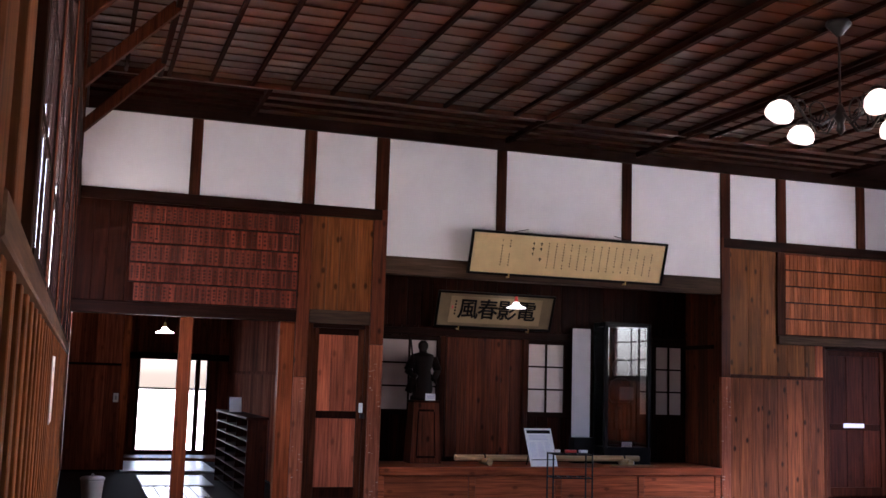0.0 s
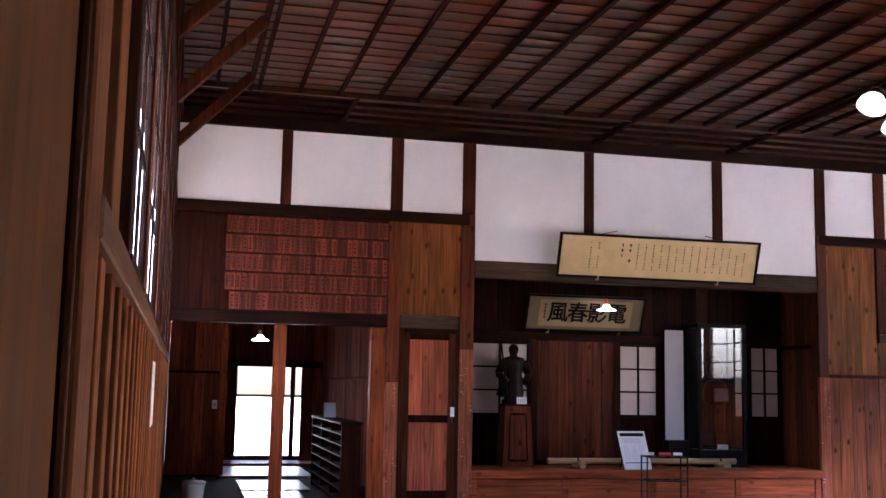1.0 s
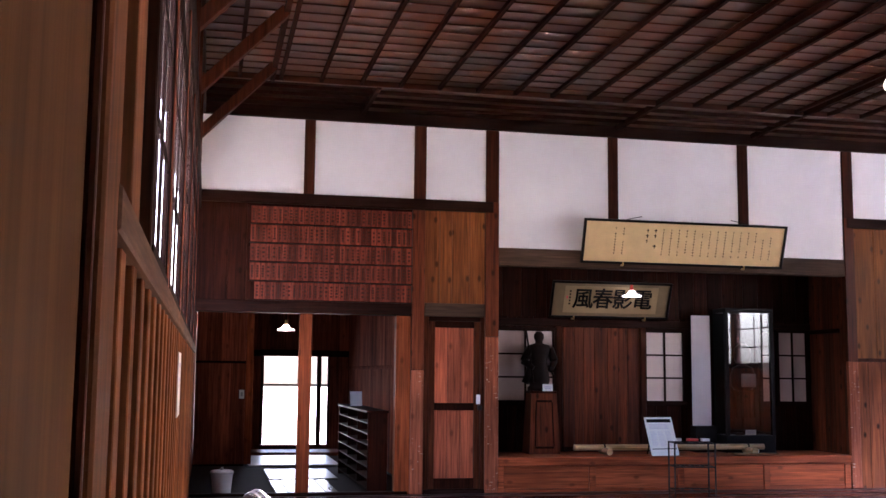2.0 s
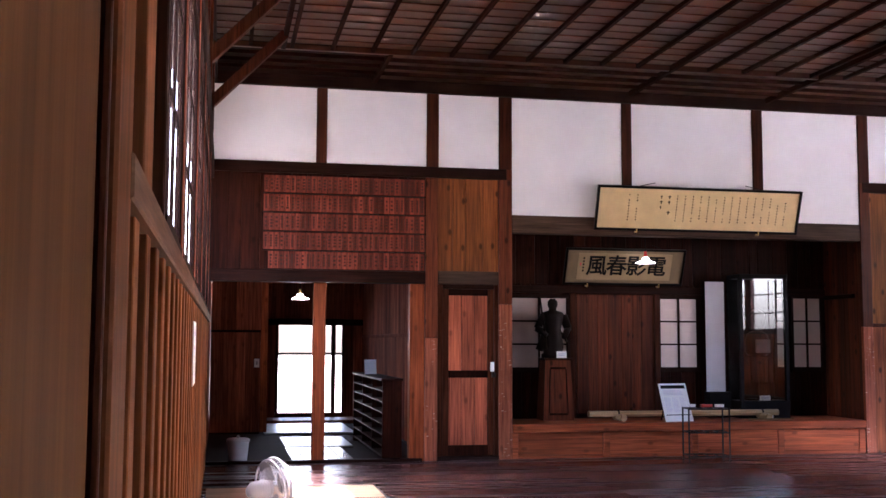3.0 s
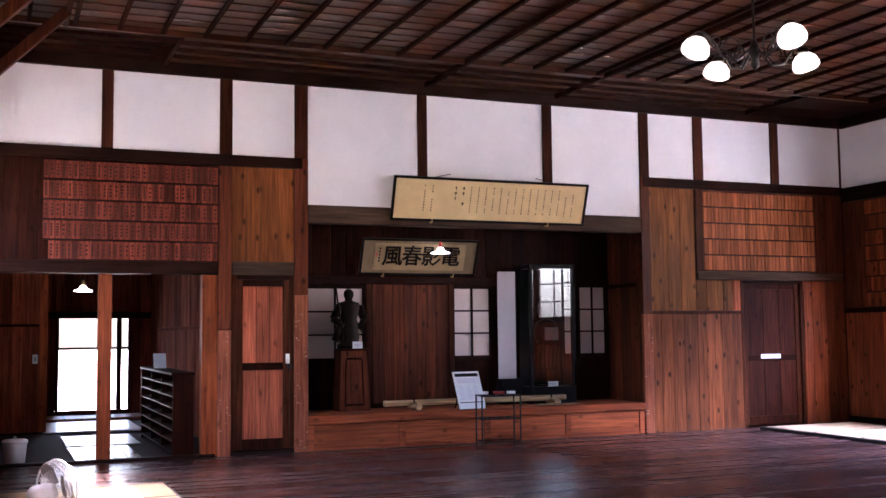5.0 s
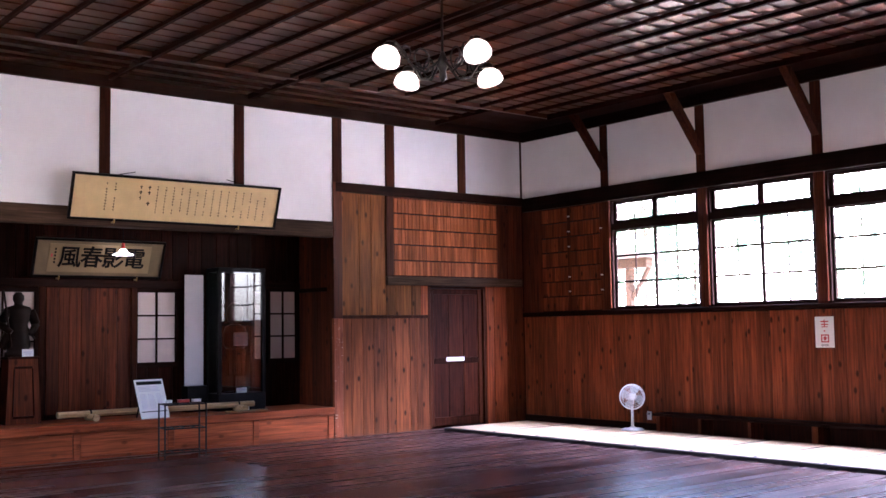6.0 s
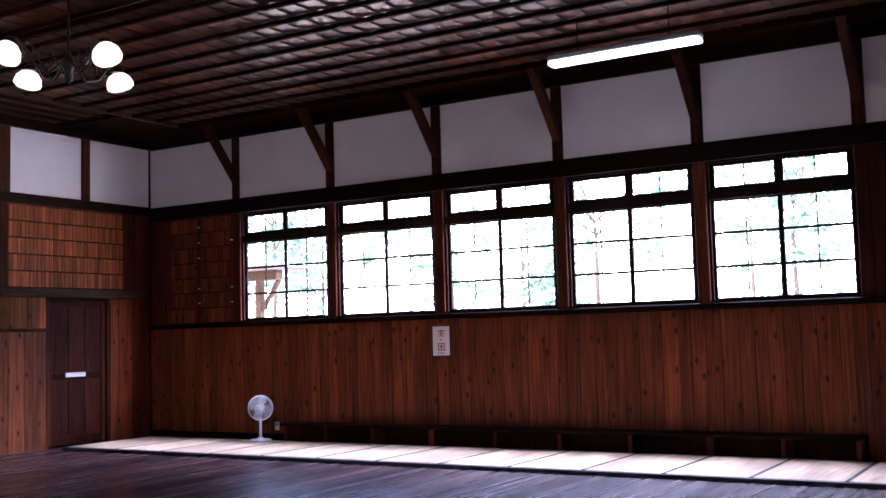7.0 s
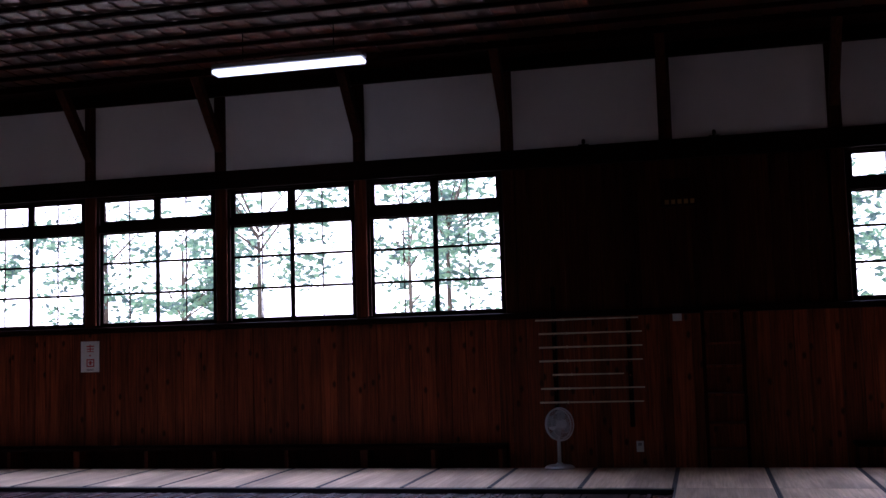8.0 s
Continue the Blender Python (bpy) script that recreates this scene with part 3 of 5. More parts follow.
def brace(parent, x_wall, x_top, y):
    """A diagonal timber from a wall post up to the ceiling."""
    bm = bmesh.new()
    a, b = Vector((x_wall, y, 3.98)), Vector((x_top, y, 4.75))
    d = (b - a).normalized()
    n = Vector((-d.z, 0, d.x)) * 0.052
    vs = [bm.verts.new(p + s * n + Vector((0, e, 0))) for p in (a - d * 0.05, b) for s in (-1, 1) for e in (-0.055, 0.055)]
    for f in ((0, 1, 3, 2), (4, 6, 7, 5), (0, 4, 5, 1), (2, 3, 7, 6), (0, 2, 6, 4), (1, 5, 7, 3)):
        bm.faces.new([vs[i] for i in f])
    bmesh.ops.recalc_face_normals(bm, faces=bm.faces)
    bmesh.ops.bevel(bm, geom=bm.edges[:], offset=0.006, segments=1, affect="EDGES")
    return part("brace", bm, M_POST, parent, "diagonal roof brace")


for y in POSTS:
    brace(wall_right, XR - 0.03, 10.82, y)
    brace(wall_left, XL + 0.03, -0.22, y)

planks(wall_left, "left", YB, -3.2, 0.0, 3.44, XL - 0.004, M_NEAR, 0.5)
planks(wall_left, "left", -3.19, -1.44, 0.0, 3.44, XL + 0.012, M_NEAR, 1.9)
block("post", wall_left, (XL - 0.03, XL + 0.002, -1.435, -1.402, 0, 3.44), M_POST)
block("post", wall_left, (XL - 0.03, XL + 0.034, -1.40, -1.17, 0, 3.44), M_LEFT)
block("moulding", wall_left, (XL + 0.010, XL + 0.022, -1.415, -1.401, 0, 3.44), M_MAROON, 0.002)
planks(wall_left, "left", -1.165, YF, 0.0, 1.70, XL - 0.004, M_LEFT, 0.17)
for k in range(34):
    y = -0.93 + k * 0.33
    block("batten", wall_left, (XL, XL + 0.022, y, y + 0.11, 0.0, 1.70), M_LEFT, 0.003)
block("sill", wall_left, (XL - 0.03, XL + 0.04, -1.19, YF - 0.1, 1.695, 1.772), M_SILL, 0.005, "worn rounded wooden window sill")
block("beam", wall_left, (XL - 0.036, XL + 0.045, YB, YF - 0.037, 3.445, 3.67), M_BEAM_Y)
block("beam", wall_left, (XL - 0.036, XL + 0.06, YB, YF - 0.062, 4.615, ZC + 0.02), M_BEAM_Y)
planks(wall_left, "left", -1.165, -0.14, 1.77, 3.44, XL - 0.01, M_DBOARD, 0.23)
block("jamb", wall_left, (XL - 0.038, XL + 0.03, -0.135, -0.088, 1.773, 3.444), M_POST, 0.004)
block("batten", wall_left, (XL - 0.01, XL + 0.02, -0.71, -0.46, 1.775, 3.44), M_LEFT, 0.003)
prev = YF
for y in POSTS:
    plaster(wall_left, (XL - 0.038, XL, y + 0.06, prev - (0.06 if prev < YF else 0), 3.66, 4.625))
    prev = y
    block("post", wall_left, (XL - 0.036, XL + 0.05, y - 0.075, y + 0.075, 3.67, 4.615), M_POST)
    if y > 0.5:
        # Orange-red colour carries the lit look of these window posts.
        block("post", wall_left, (XL + 0.004, XL + 0.033, y - 0.055, y + 0.055, 1.773, 3.444), M_ORANGE)


def side_window(name, x, y0, y1, inward, label):
    """A four-light casement with a two-light transom in a side wall. inward: -1 on the right wall, 1 on the left."""
    w = empty(name, (x, y0, 1.77))
    structure(w, label, "window")
    L = y1 - y0
    deep = 0.1 if inward < 0 else 0.022
    thin = 0.026 if inward < 0 else 0.010

    def bx(*dims):
        out = []
        for d0, d1, a, b, c, e in dims:
            lo, hi = sorted((-inward * d0, -inward * d1))
            out.append((lo, hi, a, b, c - 1.77, e - 1.77))
        return boxes(*out)
    part("window_frame", bx((0, deep, 0, 0.03, 1.80, 3.42), (0, deep, L - 0.03, L, 1.80, 3.42), (0, deep, 0, L, 3.42, 3.445),
                            (-0.01 if inward < 0 else 0.0, deep, 0.03, L - 0.03, 2.985, 3.085)), M_SASH, w)
    part("window_sill", bx((-0.045 if inward < 0 else -0.005, deep, 0, L, 1.772, 1.80)), M_SASH, w)
    for z0, z1, rows in ((1.80, 2.985, 3), (3.085, 3.42, 1)):
        for k in range(2):
            a, b = (0.03 + (L - 0.06) * k / 2, 0.03 + (L - 0.06) * (k + 1) / 2)
            off = 0.02 + 0.028 * k if inward < 0 else 0.006
            t = 0.055 if rows == 1 and inward < 0 else 0.032
            s = part("sash", bx((off, off + thin, a, a + t, z0, z1), (off, off + thin, b - t, b, z0, z1), (off, off + thin, a + t, b - t, z0, z0 + t),
                                (off, off + thin, a + t, b - t, z1 - t * 0.7, z1)), M_SASH, w)
            m = (a + b) / 2
            part("muntin", bx((off + (0.006 if inward < 0 else 0.001), off + thin - 0.002, m - 0.006, m + 0.006, z0 + t, z1 - t * 0.7)), M_SASH, s)
            for j in range(1, rows):
                zz = z0 + (z1 - z0) * j / rows
                part("muntin", bx((off + (0.005 if inward < 0 else 0.0005), off + thin - 0.001, a + t, b - t, zz - 0.015, zz + 0.015)), M_SASH, s)
            for j in range(rows):
                for i in range(2):
                    g0 = 0.011 if inward < 0 else 0.002
                    p = part("pane", bx((off + g0, off + g0 + 0.004, a + t + (b - a - 2 * t) * i / 2, a + t + (b - a - 2 * t) * (i + 1) / 2,
                                         z0 + (z1 - z0) * j / rows, z0 + (z1 - z0) * (j + 1) / rows)), M_GLASS if inward < 0 else M_OLDGLASS, s)
                    p.visible_shadow = False
    return w


n = 0
# Bays beyond y -6.2 are unseen, added to let light onto the rear mats.
for a, b in zip(POSTS[1:], POSTS):
    if b < -4 or a > -1:
        n += 1
        side_window(f"window_{n}", XR + 0.02, a + 0.076, b - 0.076, -1, "dark-framed casement window with leafy daylight outside")
for a, b in ((POSTS[0] + 0.076, 9.98), (POSTS[1] + 0.076, POSTS[0] - 0.076), (POSTS[2] + 0.076, POSTS[1] - 0.076), (POSTS[3] + 0.076, POSTS[2] - 0.076), (POSTS[4] + 0.076, POSTS[3] - 0.076), (-0.086, POSTS[4] - 0.076)):
    n += 1
    side_window(f"window_{n}", XL + 0.03, a, b, 1, "dark-framed casement window seen along the wall")


def ceiling_mesh():
    """Lapped boards across, battens along, and a border of long boards against the end wall; all one mesh."""
    bm = bmesh.new()

    def bx(x0, x1, y0, y1, z0, z1, slot, tilt=0.0):
        vs = [bm.verts.new((x, y, z + (tilt if y == y1 else 0))) for x in (x0, x1) for y in (y0, y1) for z in (z0, z1)]
        for f in ((0, 1, 3, 2), (4, 6, 7, 5), (0, 4, 5, 1), (2, 3, 7, 6), (0, 2, 6, 4), (1, 5, 7, 3)):
            bm.faces.new([vs[i] for i in f]).material_index = slot
    y = YB
    while y < 8.80:
        for i in range(26):
            xa = 10.80 - 0.455 * (i + 1)
            bx(max(xa, XL), xa + 0.455, y, min(y + 0.27, 8.88), ZC + 0.02, ZC + 0.032, 0, 0.024)
        y += 0.245
    for k in range(6):
        y0 = 8.90 + k * 0.23
        for xa, xb, slot in ((XL, 0.98, 1), (1.0, 9.66, 0), (9.68, XR, 1)):
            bx(xa, xb, y0, y0 + 0.228, ZC + 0.03 + 0.002 * (k % 2), ZC + 0.045, slot)
    bx(10.81, XR + 0.05, YB, 8.90, ZC + 0.03, ZC + 0.045, 1)
    x = 10.80 - 0.455 * 25
    while x < 10.80:
        bx(x - 0.02, x + 0.02, YB, 8.88, ZC - 0.022, ZC + 0.022, 1)
        x += 0.455
    for y0 in (9.22, 9.54, 9.86):
        bx(XL, 9.66, y0, y0 + 0.035, ZC - 0.012, ZC + 0.031, 1)
    for x0 in (1.0, 4.41, 6.38, 9.67):
        bx(x0 - 0.026, x0 + 0.026, 8.88 if x0 > 9 or x0 < 2 else YB, YF - 0.06, ZC - 0.04, ZC + 0.03, 1)
    bx(XL, 10.84, 8.86, 8.91, ZC - 0.03, ZC + 0.03, 2)
    bx(10.78, 10.87, YB, 8.86, ZC - 0.055, ZC + 0.03, 1)
    bx(-0.24, -0.19, YB, 8.86, ZC - 0.04, ZC + 0.03, 1)
    bmesh.ops.recalc_face_normals(bm, faces=bm.faces)
    return bm


structure(finish("ceiling", ceiling_mesh(), [M_CEIL, M_BATTEN, M_CEIL]), "red-brown lapped board ceiling with dark battens", "ceiling")
# Unseen roof keeps sky out; lower left eave strip is added to trim sunlight.
structure(finish("roof", boxes((XL - 0.3, XR + 0.3, YB - 0.4, YF + 0.5, 5.0, 5.15), (XL - 0.55, XL - 0.3, YB - 0.4, YF + 0.5, 4.9, 5.0), (XL - 0.2, 3.2, YF + 0.5, 19.0, 5.0, 5.15), (2.5, 8.2, YF + 0.5, 12.0, 5.0, 5.15)), M_ROOF),
          "unseen dark roof above the ceiling, its left eave added against sun", "roof")

# ---- entrance lobby beyond the opening ----
LY, LR = 18.1, 1.90
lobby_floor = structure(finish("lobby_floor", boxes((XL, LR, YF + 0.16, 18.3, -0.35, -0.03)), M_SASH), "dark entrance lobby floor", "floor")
for k in range(5):
    block("deck_board", lobby_floor, (0.07 + k * 0.157, 0.07 + k * 0.157 + 0.15, 10.62, 12.32, -0.029, -0.006), M_DECK, 0.004, "duckboard coloured pale for the doorway's reflection")
block("step", lobby_floor, (0.08, 1.06, 12.5, 14.05, -0.029, -0.008), M_MOSS, 0.01, "olive-brown mossy stone step")
block("step", lobby_floor, (-0.12, 1.36, 14.75, 16.75, -0.029, 0.0), M_STONE, 0.01, "white stone step")
block("threshold", lobby_floor, (-0.1, 1.7, 17.0, 17.9, -0.029, 0.03), M_BOARD, 0.01, "brown wooden entrance threshold")
lobby = structure(finish("wall_lobby", boxes(
    (XL - 0.2, XL - 0.029, YF + 0.05, LY + 0.2, -0.3, 2.2), (LR + 0.03, LR + 0.2, YF + 0.16, LY + 0.2, -0.3, 3.0),
    (XL, -0.2, 14.93, 15.1, -0.3, 3.0), (-0.2, 0.20, LY + 0.03, LY + 0.2, -0.3, 3.0), (1.53, LR + 0.2, LY + 0.03, LY + 0.2, -0.3, 3.0),
    (0.20, 1.53, LY + 0.03, LY + 0.2, 1.82, 3.0), (-0.33, -0.2, 15.1, LY + 0.03, -0.3, 3.0), (0.20, 1.53, LY + 0.03, LY + 0.2, -0.3, 0.06)), M_DBOARD),
    "dark cedar board walls of the entrance lobby")
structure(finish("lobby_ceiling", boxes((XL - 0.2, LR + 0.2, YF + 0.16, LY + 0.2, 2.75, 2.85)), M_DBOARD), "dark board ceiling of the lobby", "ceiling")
planks(lobby, "front", XL, -0.2, 0.0, 1.62, 14.90, M_LOBBY, 0.2)
planks(lobby, "front", XL, -0.2, 1.66, 2.75, 14.90, M_LOBBY, 0.2)
block("rail", lobby, (XL, -0.2, 14.89, 14.93, 1.62, 1.66), M_BEAM_X)
block("post", lobby, (-0.2, -0.08, 14.88, 15.1, 0, 2.75), M_ORANGE)
planks(lobby, "right", YF + 0.17, LY, 0.0, 1.55, LR, M_LOBBY, 0.16)
planks(lobby, "right", YF + 0.17, LY, 1.60, 2.75, LR, M_LOBBY, 0.16)
block("rail", lobby, (LR - 0.03, LR + 0.02, YF + 0.17, LY, 1.55, 1.60), M_LOBBY)
planks(lobby, "left", YF + 0.17, 14.9, 0.0, 2.75, XL, M_LOBBY, 0.2)
planks(lobby, "front", -0.2, 0.20, 0.0, 2.75, LY, M_LOBBY, 0.11)
planks(lobby, "front", 1.53, LR, 0.0, 2.75, LY, M_LOBBY, 0.16)
planks(lobby, "front", 0.20, 1.53, 1.92, 2.75, LY, M_LOBBY, 0.17)
block("lintel", lobby, (-0.2, LR, LY - 0.05, LY + 0.02, 1.79, 1.91), M_BEAM_X)
block("sill", lobby, (0.20, 1.53, LY - 0.06, LY + 0.1, 0.03, 0.10), M_BOARD)
for x0, x1 in ((0.20, 0.26), (1.28, 1.37), (1.49, 1.53)):
    block("jamb", lobby, (x0, x1, LY, LY + 0.1, 0.1, 1.79), M_POST)
block("rail", lobby, (0.26, 1.49, LY + 0.03, LY + 0.06, 1.22, 1.26), M_GREY, 0.003, "thin glazing bar of the entrance")


# Made-up roof and side walls; they limit the sky light entering the lobby.
structure(finish("porch_roof", boxes((-1.6, 3.0, LY + 0.2, LY + 5.5, 2.45, 2.6), (-1.6, -1.45, LY + 0.2, LY + 5.5, -0.45, 2.45), (2.85, 3.0, LY + 0.2, LY + 5.5, -0.45, 2.45)), M_ROOF),
          "dark roof and side walls added to cut light through the entrance", "roof")


def pendant(name, at, drop, label, red=False):
    e = empty(name, at)
    tagged(e, label, "lamp")
    part("shade", lathe([(0.02, 0.09), (0.045, 0.075), (0.06, 0.04), (0.13, 0.012), (0.135, 0.0), (0.12, 0.0), (0.05, 0.03), (0.01, 0.04)], 28), M_LAMP if red else M_ENTRY, e, "milky white glass shade", True)
    part("socket", rod(bmesh.new(), (0, 0, 0.08), (0, 0, 0.16), 0.028, 0.02, 14), M_RED if red else M_BRASS, e, "red socket cap" if red else "brass socket")
    part("cord", rod(bmesh.new(), (0, 0, 0.16), (0, 0, drop), 0.005, None, 6), M_INK, e)
    return e


pendant("pendant_lamp", (0.36, 13.85, 2.13), 0.64, "white glass pendant lamp hanging in the lobby")
pendant("pendant_lamp", (4.81, 10.72, 2.55), 0.55, "small white glass pendant lamp under the alcove beam", True)


def shoe_cabinet():
    x0, x1, y0, y1, h = 1.17, 1.42, 10.47, 13.5, 1.01
    c = empty("shoe_cabinet", ((x0 + x1) / 2, (y0 + y1) / 2, -0.012))
    c.location.z = -0.03
    tagged(c, "dark wooden open shoe cabinet with many pigeonholes", "cabinet")
    w, d = (x1 - x0) / 2, (y1 - y0) / 2
    part("side_panel", boxes((-w, w, -d, -d + 0.025, 0, h), bevel=0.003), M_DBOARD, c)
    part("side_panel", boxes((-w, w, d - 0.025, d, 0, h), bevel=0.003), M_DBOARD, c)
    part("back_panel", boxes((w - 0.015, w, -d + 0.025, d - 0.025, 0, h)), M_DBOARD, c)
    part("top", boxes((-w - 0.02, w + 0.01, -d - 0.02, d + 0.02, h, h + 0.03), bevel=0.004), M_DBOARD, c)
    for k in range(7):
        z = 0.06 + k * (h - 0.06) / 7
        part("shelf", boxes((-w + 0.005, w - 0.015, -d + 0.026, d - 0.026, z, z + 0.02)), M_DBOARD, c)
    for k in (1, 2):
        y = -d + 2 * d * k / 3
        part("divider", boxes((-w + 0.008, w - 0.016, y - 0.01, y + 0.01, 0.08, h)), M_DBOARD, c)


shoe_cabinet()
card = tagged(empty("notice_card", (1.27, 12.3, 1.01)), "small white notice leaning on a stand on the shoe cabinet", "sign")
bm = boxes((-0.085, 0.085, -0.004, 0.004, 0, 0.22))
bmesh.ops.rotate(bm, verts=bm.verts, cent=(0, 0, 0), matrix=Matrix.Rotation(radians(-20), 3, "X"))
part("board", bm, M_PAPER, card)
part("stand", boxes((-0.08, 0.08, -0.03, 0.10, 0.001, 0.008)), M_GREY, card)

bucket = tagged(empty("bucket", (-0.60, 10.46, -0.03)), "white plastic bucket with a lid behind the threshold", "bucket")
part("body", lathe([(0.10, 0.0), (0.105, 0.005), (0.13, 0.27), (0.135, 0.29)], 28), M_PLASTIC, bucket, "", True)
part("lid", lathe([(0.14, 0.285), (0.142, 0.31), (0.12, 0.325), (0.03, 0.33)], 28), M_PLASTIC, bucket, "", True)
part("knob", lathe([(0.018, 0.33), (0.02, 0.345), (0.012, 0.36)], 12), M_PLASTIC, bucket)
switch = tagged(empty("light_switch", (-0.255, 14.895, 1.12)), "white plastic light switch on the lobby wall", "switch")
part("plate", boxes((-0.04, 0.04, -0.012, 0.0, -0.07, 0.07), bevel=0.004), M_PLASTIC, switch)
part("rocker", boxes((-0.015, 0.015, -0.018, -0.012, -0.03, 0.03)), M_GREY, switch)

# ---- name tag boards ----


def tag_board(name, side, a0, a1, z0, z1, plane, cols, rows, material, label, written=False, skip=0):
    """Rows of upright wooden tags on thin ledges against a wall."""
    turn = {"front": 0, "right": -90}[side]
    base = (((a0 + a1) / 2, plane, z0) if side == "front" else (plane, (a0 + a1) / 2, z0))
    e = empty(name, base)
    e.rotation_euler = (0, 0, radians(turn))
    tagged(e, label, "tag board")
    w, h = a1 - a0, (z1 - z0) / rows
    for r in range(rows):
        part("ledge", boxes((-w / 2 - 0.01, w / 2 + 0.01, -0.024, 0.0, r * h - 0.012, r * h)), M_BEAM_X, e)
    cw = w / cols
    bars = bmesh.new()
    for r in range(rows):
        for c in range(cols):
            if r == 0 and c < skip:
                continue
            x = -w / 2 + (c + 0.5) * cw
            hh = h - 0.022
            lean = rng.choice((0, 0, 0.002, 0.004))
            ob = new("tag", piece_mesh("tag", cw - 0.004, 0.010, hh, material, 0.002))
            ob.parent = e
            ob.matrix_basis = pose(x, -0.010 - lean, r * h + hh / 2 + rng.choice((0, 0, 0.002, -0.0)), 0, rng.uniform(-0.6, 0.6), 0)
            if written:
                k = rng.choice((3, 4, 5))
                for i in range(k):
                    zz = r * h + hh * (0.14 + 0.72 * (i + 0.5) / k)
                    bw = cw * rng.uniform(0.14, 0.24)
                    y = -0.0162 - lean
                    vs = [bars.verts.new((x + sx * bw, y, zz + sz * hh * 0.055)) for sx, sz in ((-1, -1), (1, -1), (1, 1), (-1, 1))]
                    bars.faces.new(vs)
    if written:
        ob = part("tag_writing", bars, M_TAGINK, e, "small dark writing on the tags")
        ob["kind"] = "stuff"
    else:
        bars.free()
    return e


tag_board("name_tag_board", "front", -0.355, 1.655, 2.362, 3.535, YF - 0.001, 31, 5, M_TAG, "five rows of reddish wooden name tags over the opening", True, 1)
tag_board("name_tag_board", "front", 8.85, 10.92, 2.345, 3.535, YF + 0.001, 30, 5, M_TAG2, "five rows of blank wooden tags over the plank door")
tag_board("name_tag_board", "right", 9.20, 9.76, 1.785, 3.44, XR - 0.001, 8, 7, M_BOARD, "seven short rows of wooden tags in the corner")
tag_board("name_tag_board", "right", 8.50, 9.12, 1.785, 3.44, XR - 0.001, 9, 7, M_BOARD, "seven short rows of wooden tags beside the window")
bm = bmesh.new()
for zz in (3.27, 3.03, 2.79, 2.31, 2.08):
    for yy in (9.16, 8.47):
        if (zz, yy) not in ((2.79, 8.47), (3.27, 8.47)):
            bm2 = boxes((XR - 0.022, XR - 0.008, yy - 0.018, yy + 0.018, zz, zz + 0.018))
            bm2.to_mesh(tmp := bpy.data.meshes.new("tmp"))
            bm.from_mesh(tmp)
            bm2.free()
            bpy.data.meshes.remove(tmp)
part("clip", bm, M_PLASTIC, wall_right, "small white clips between the tag rows")

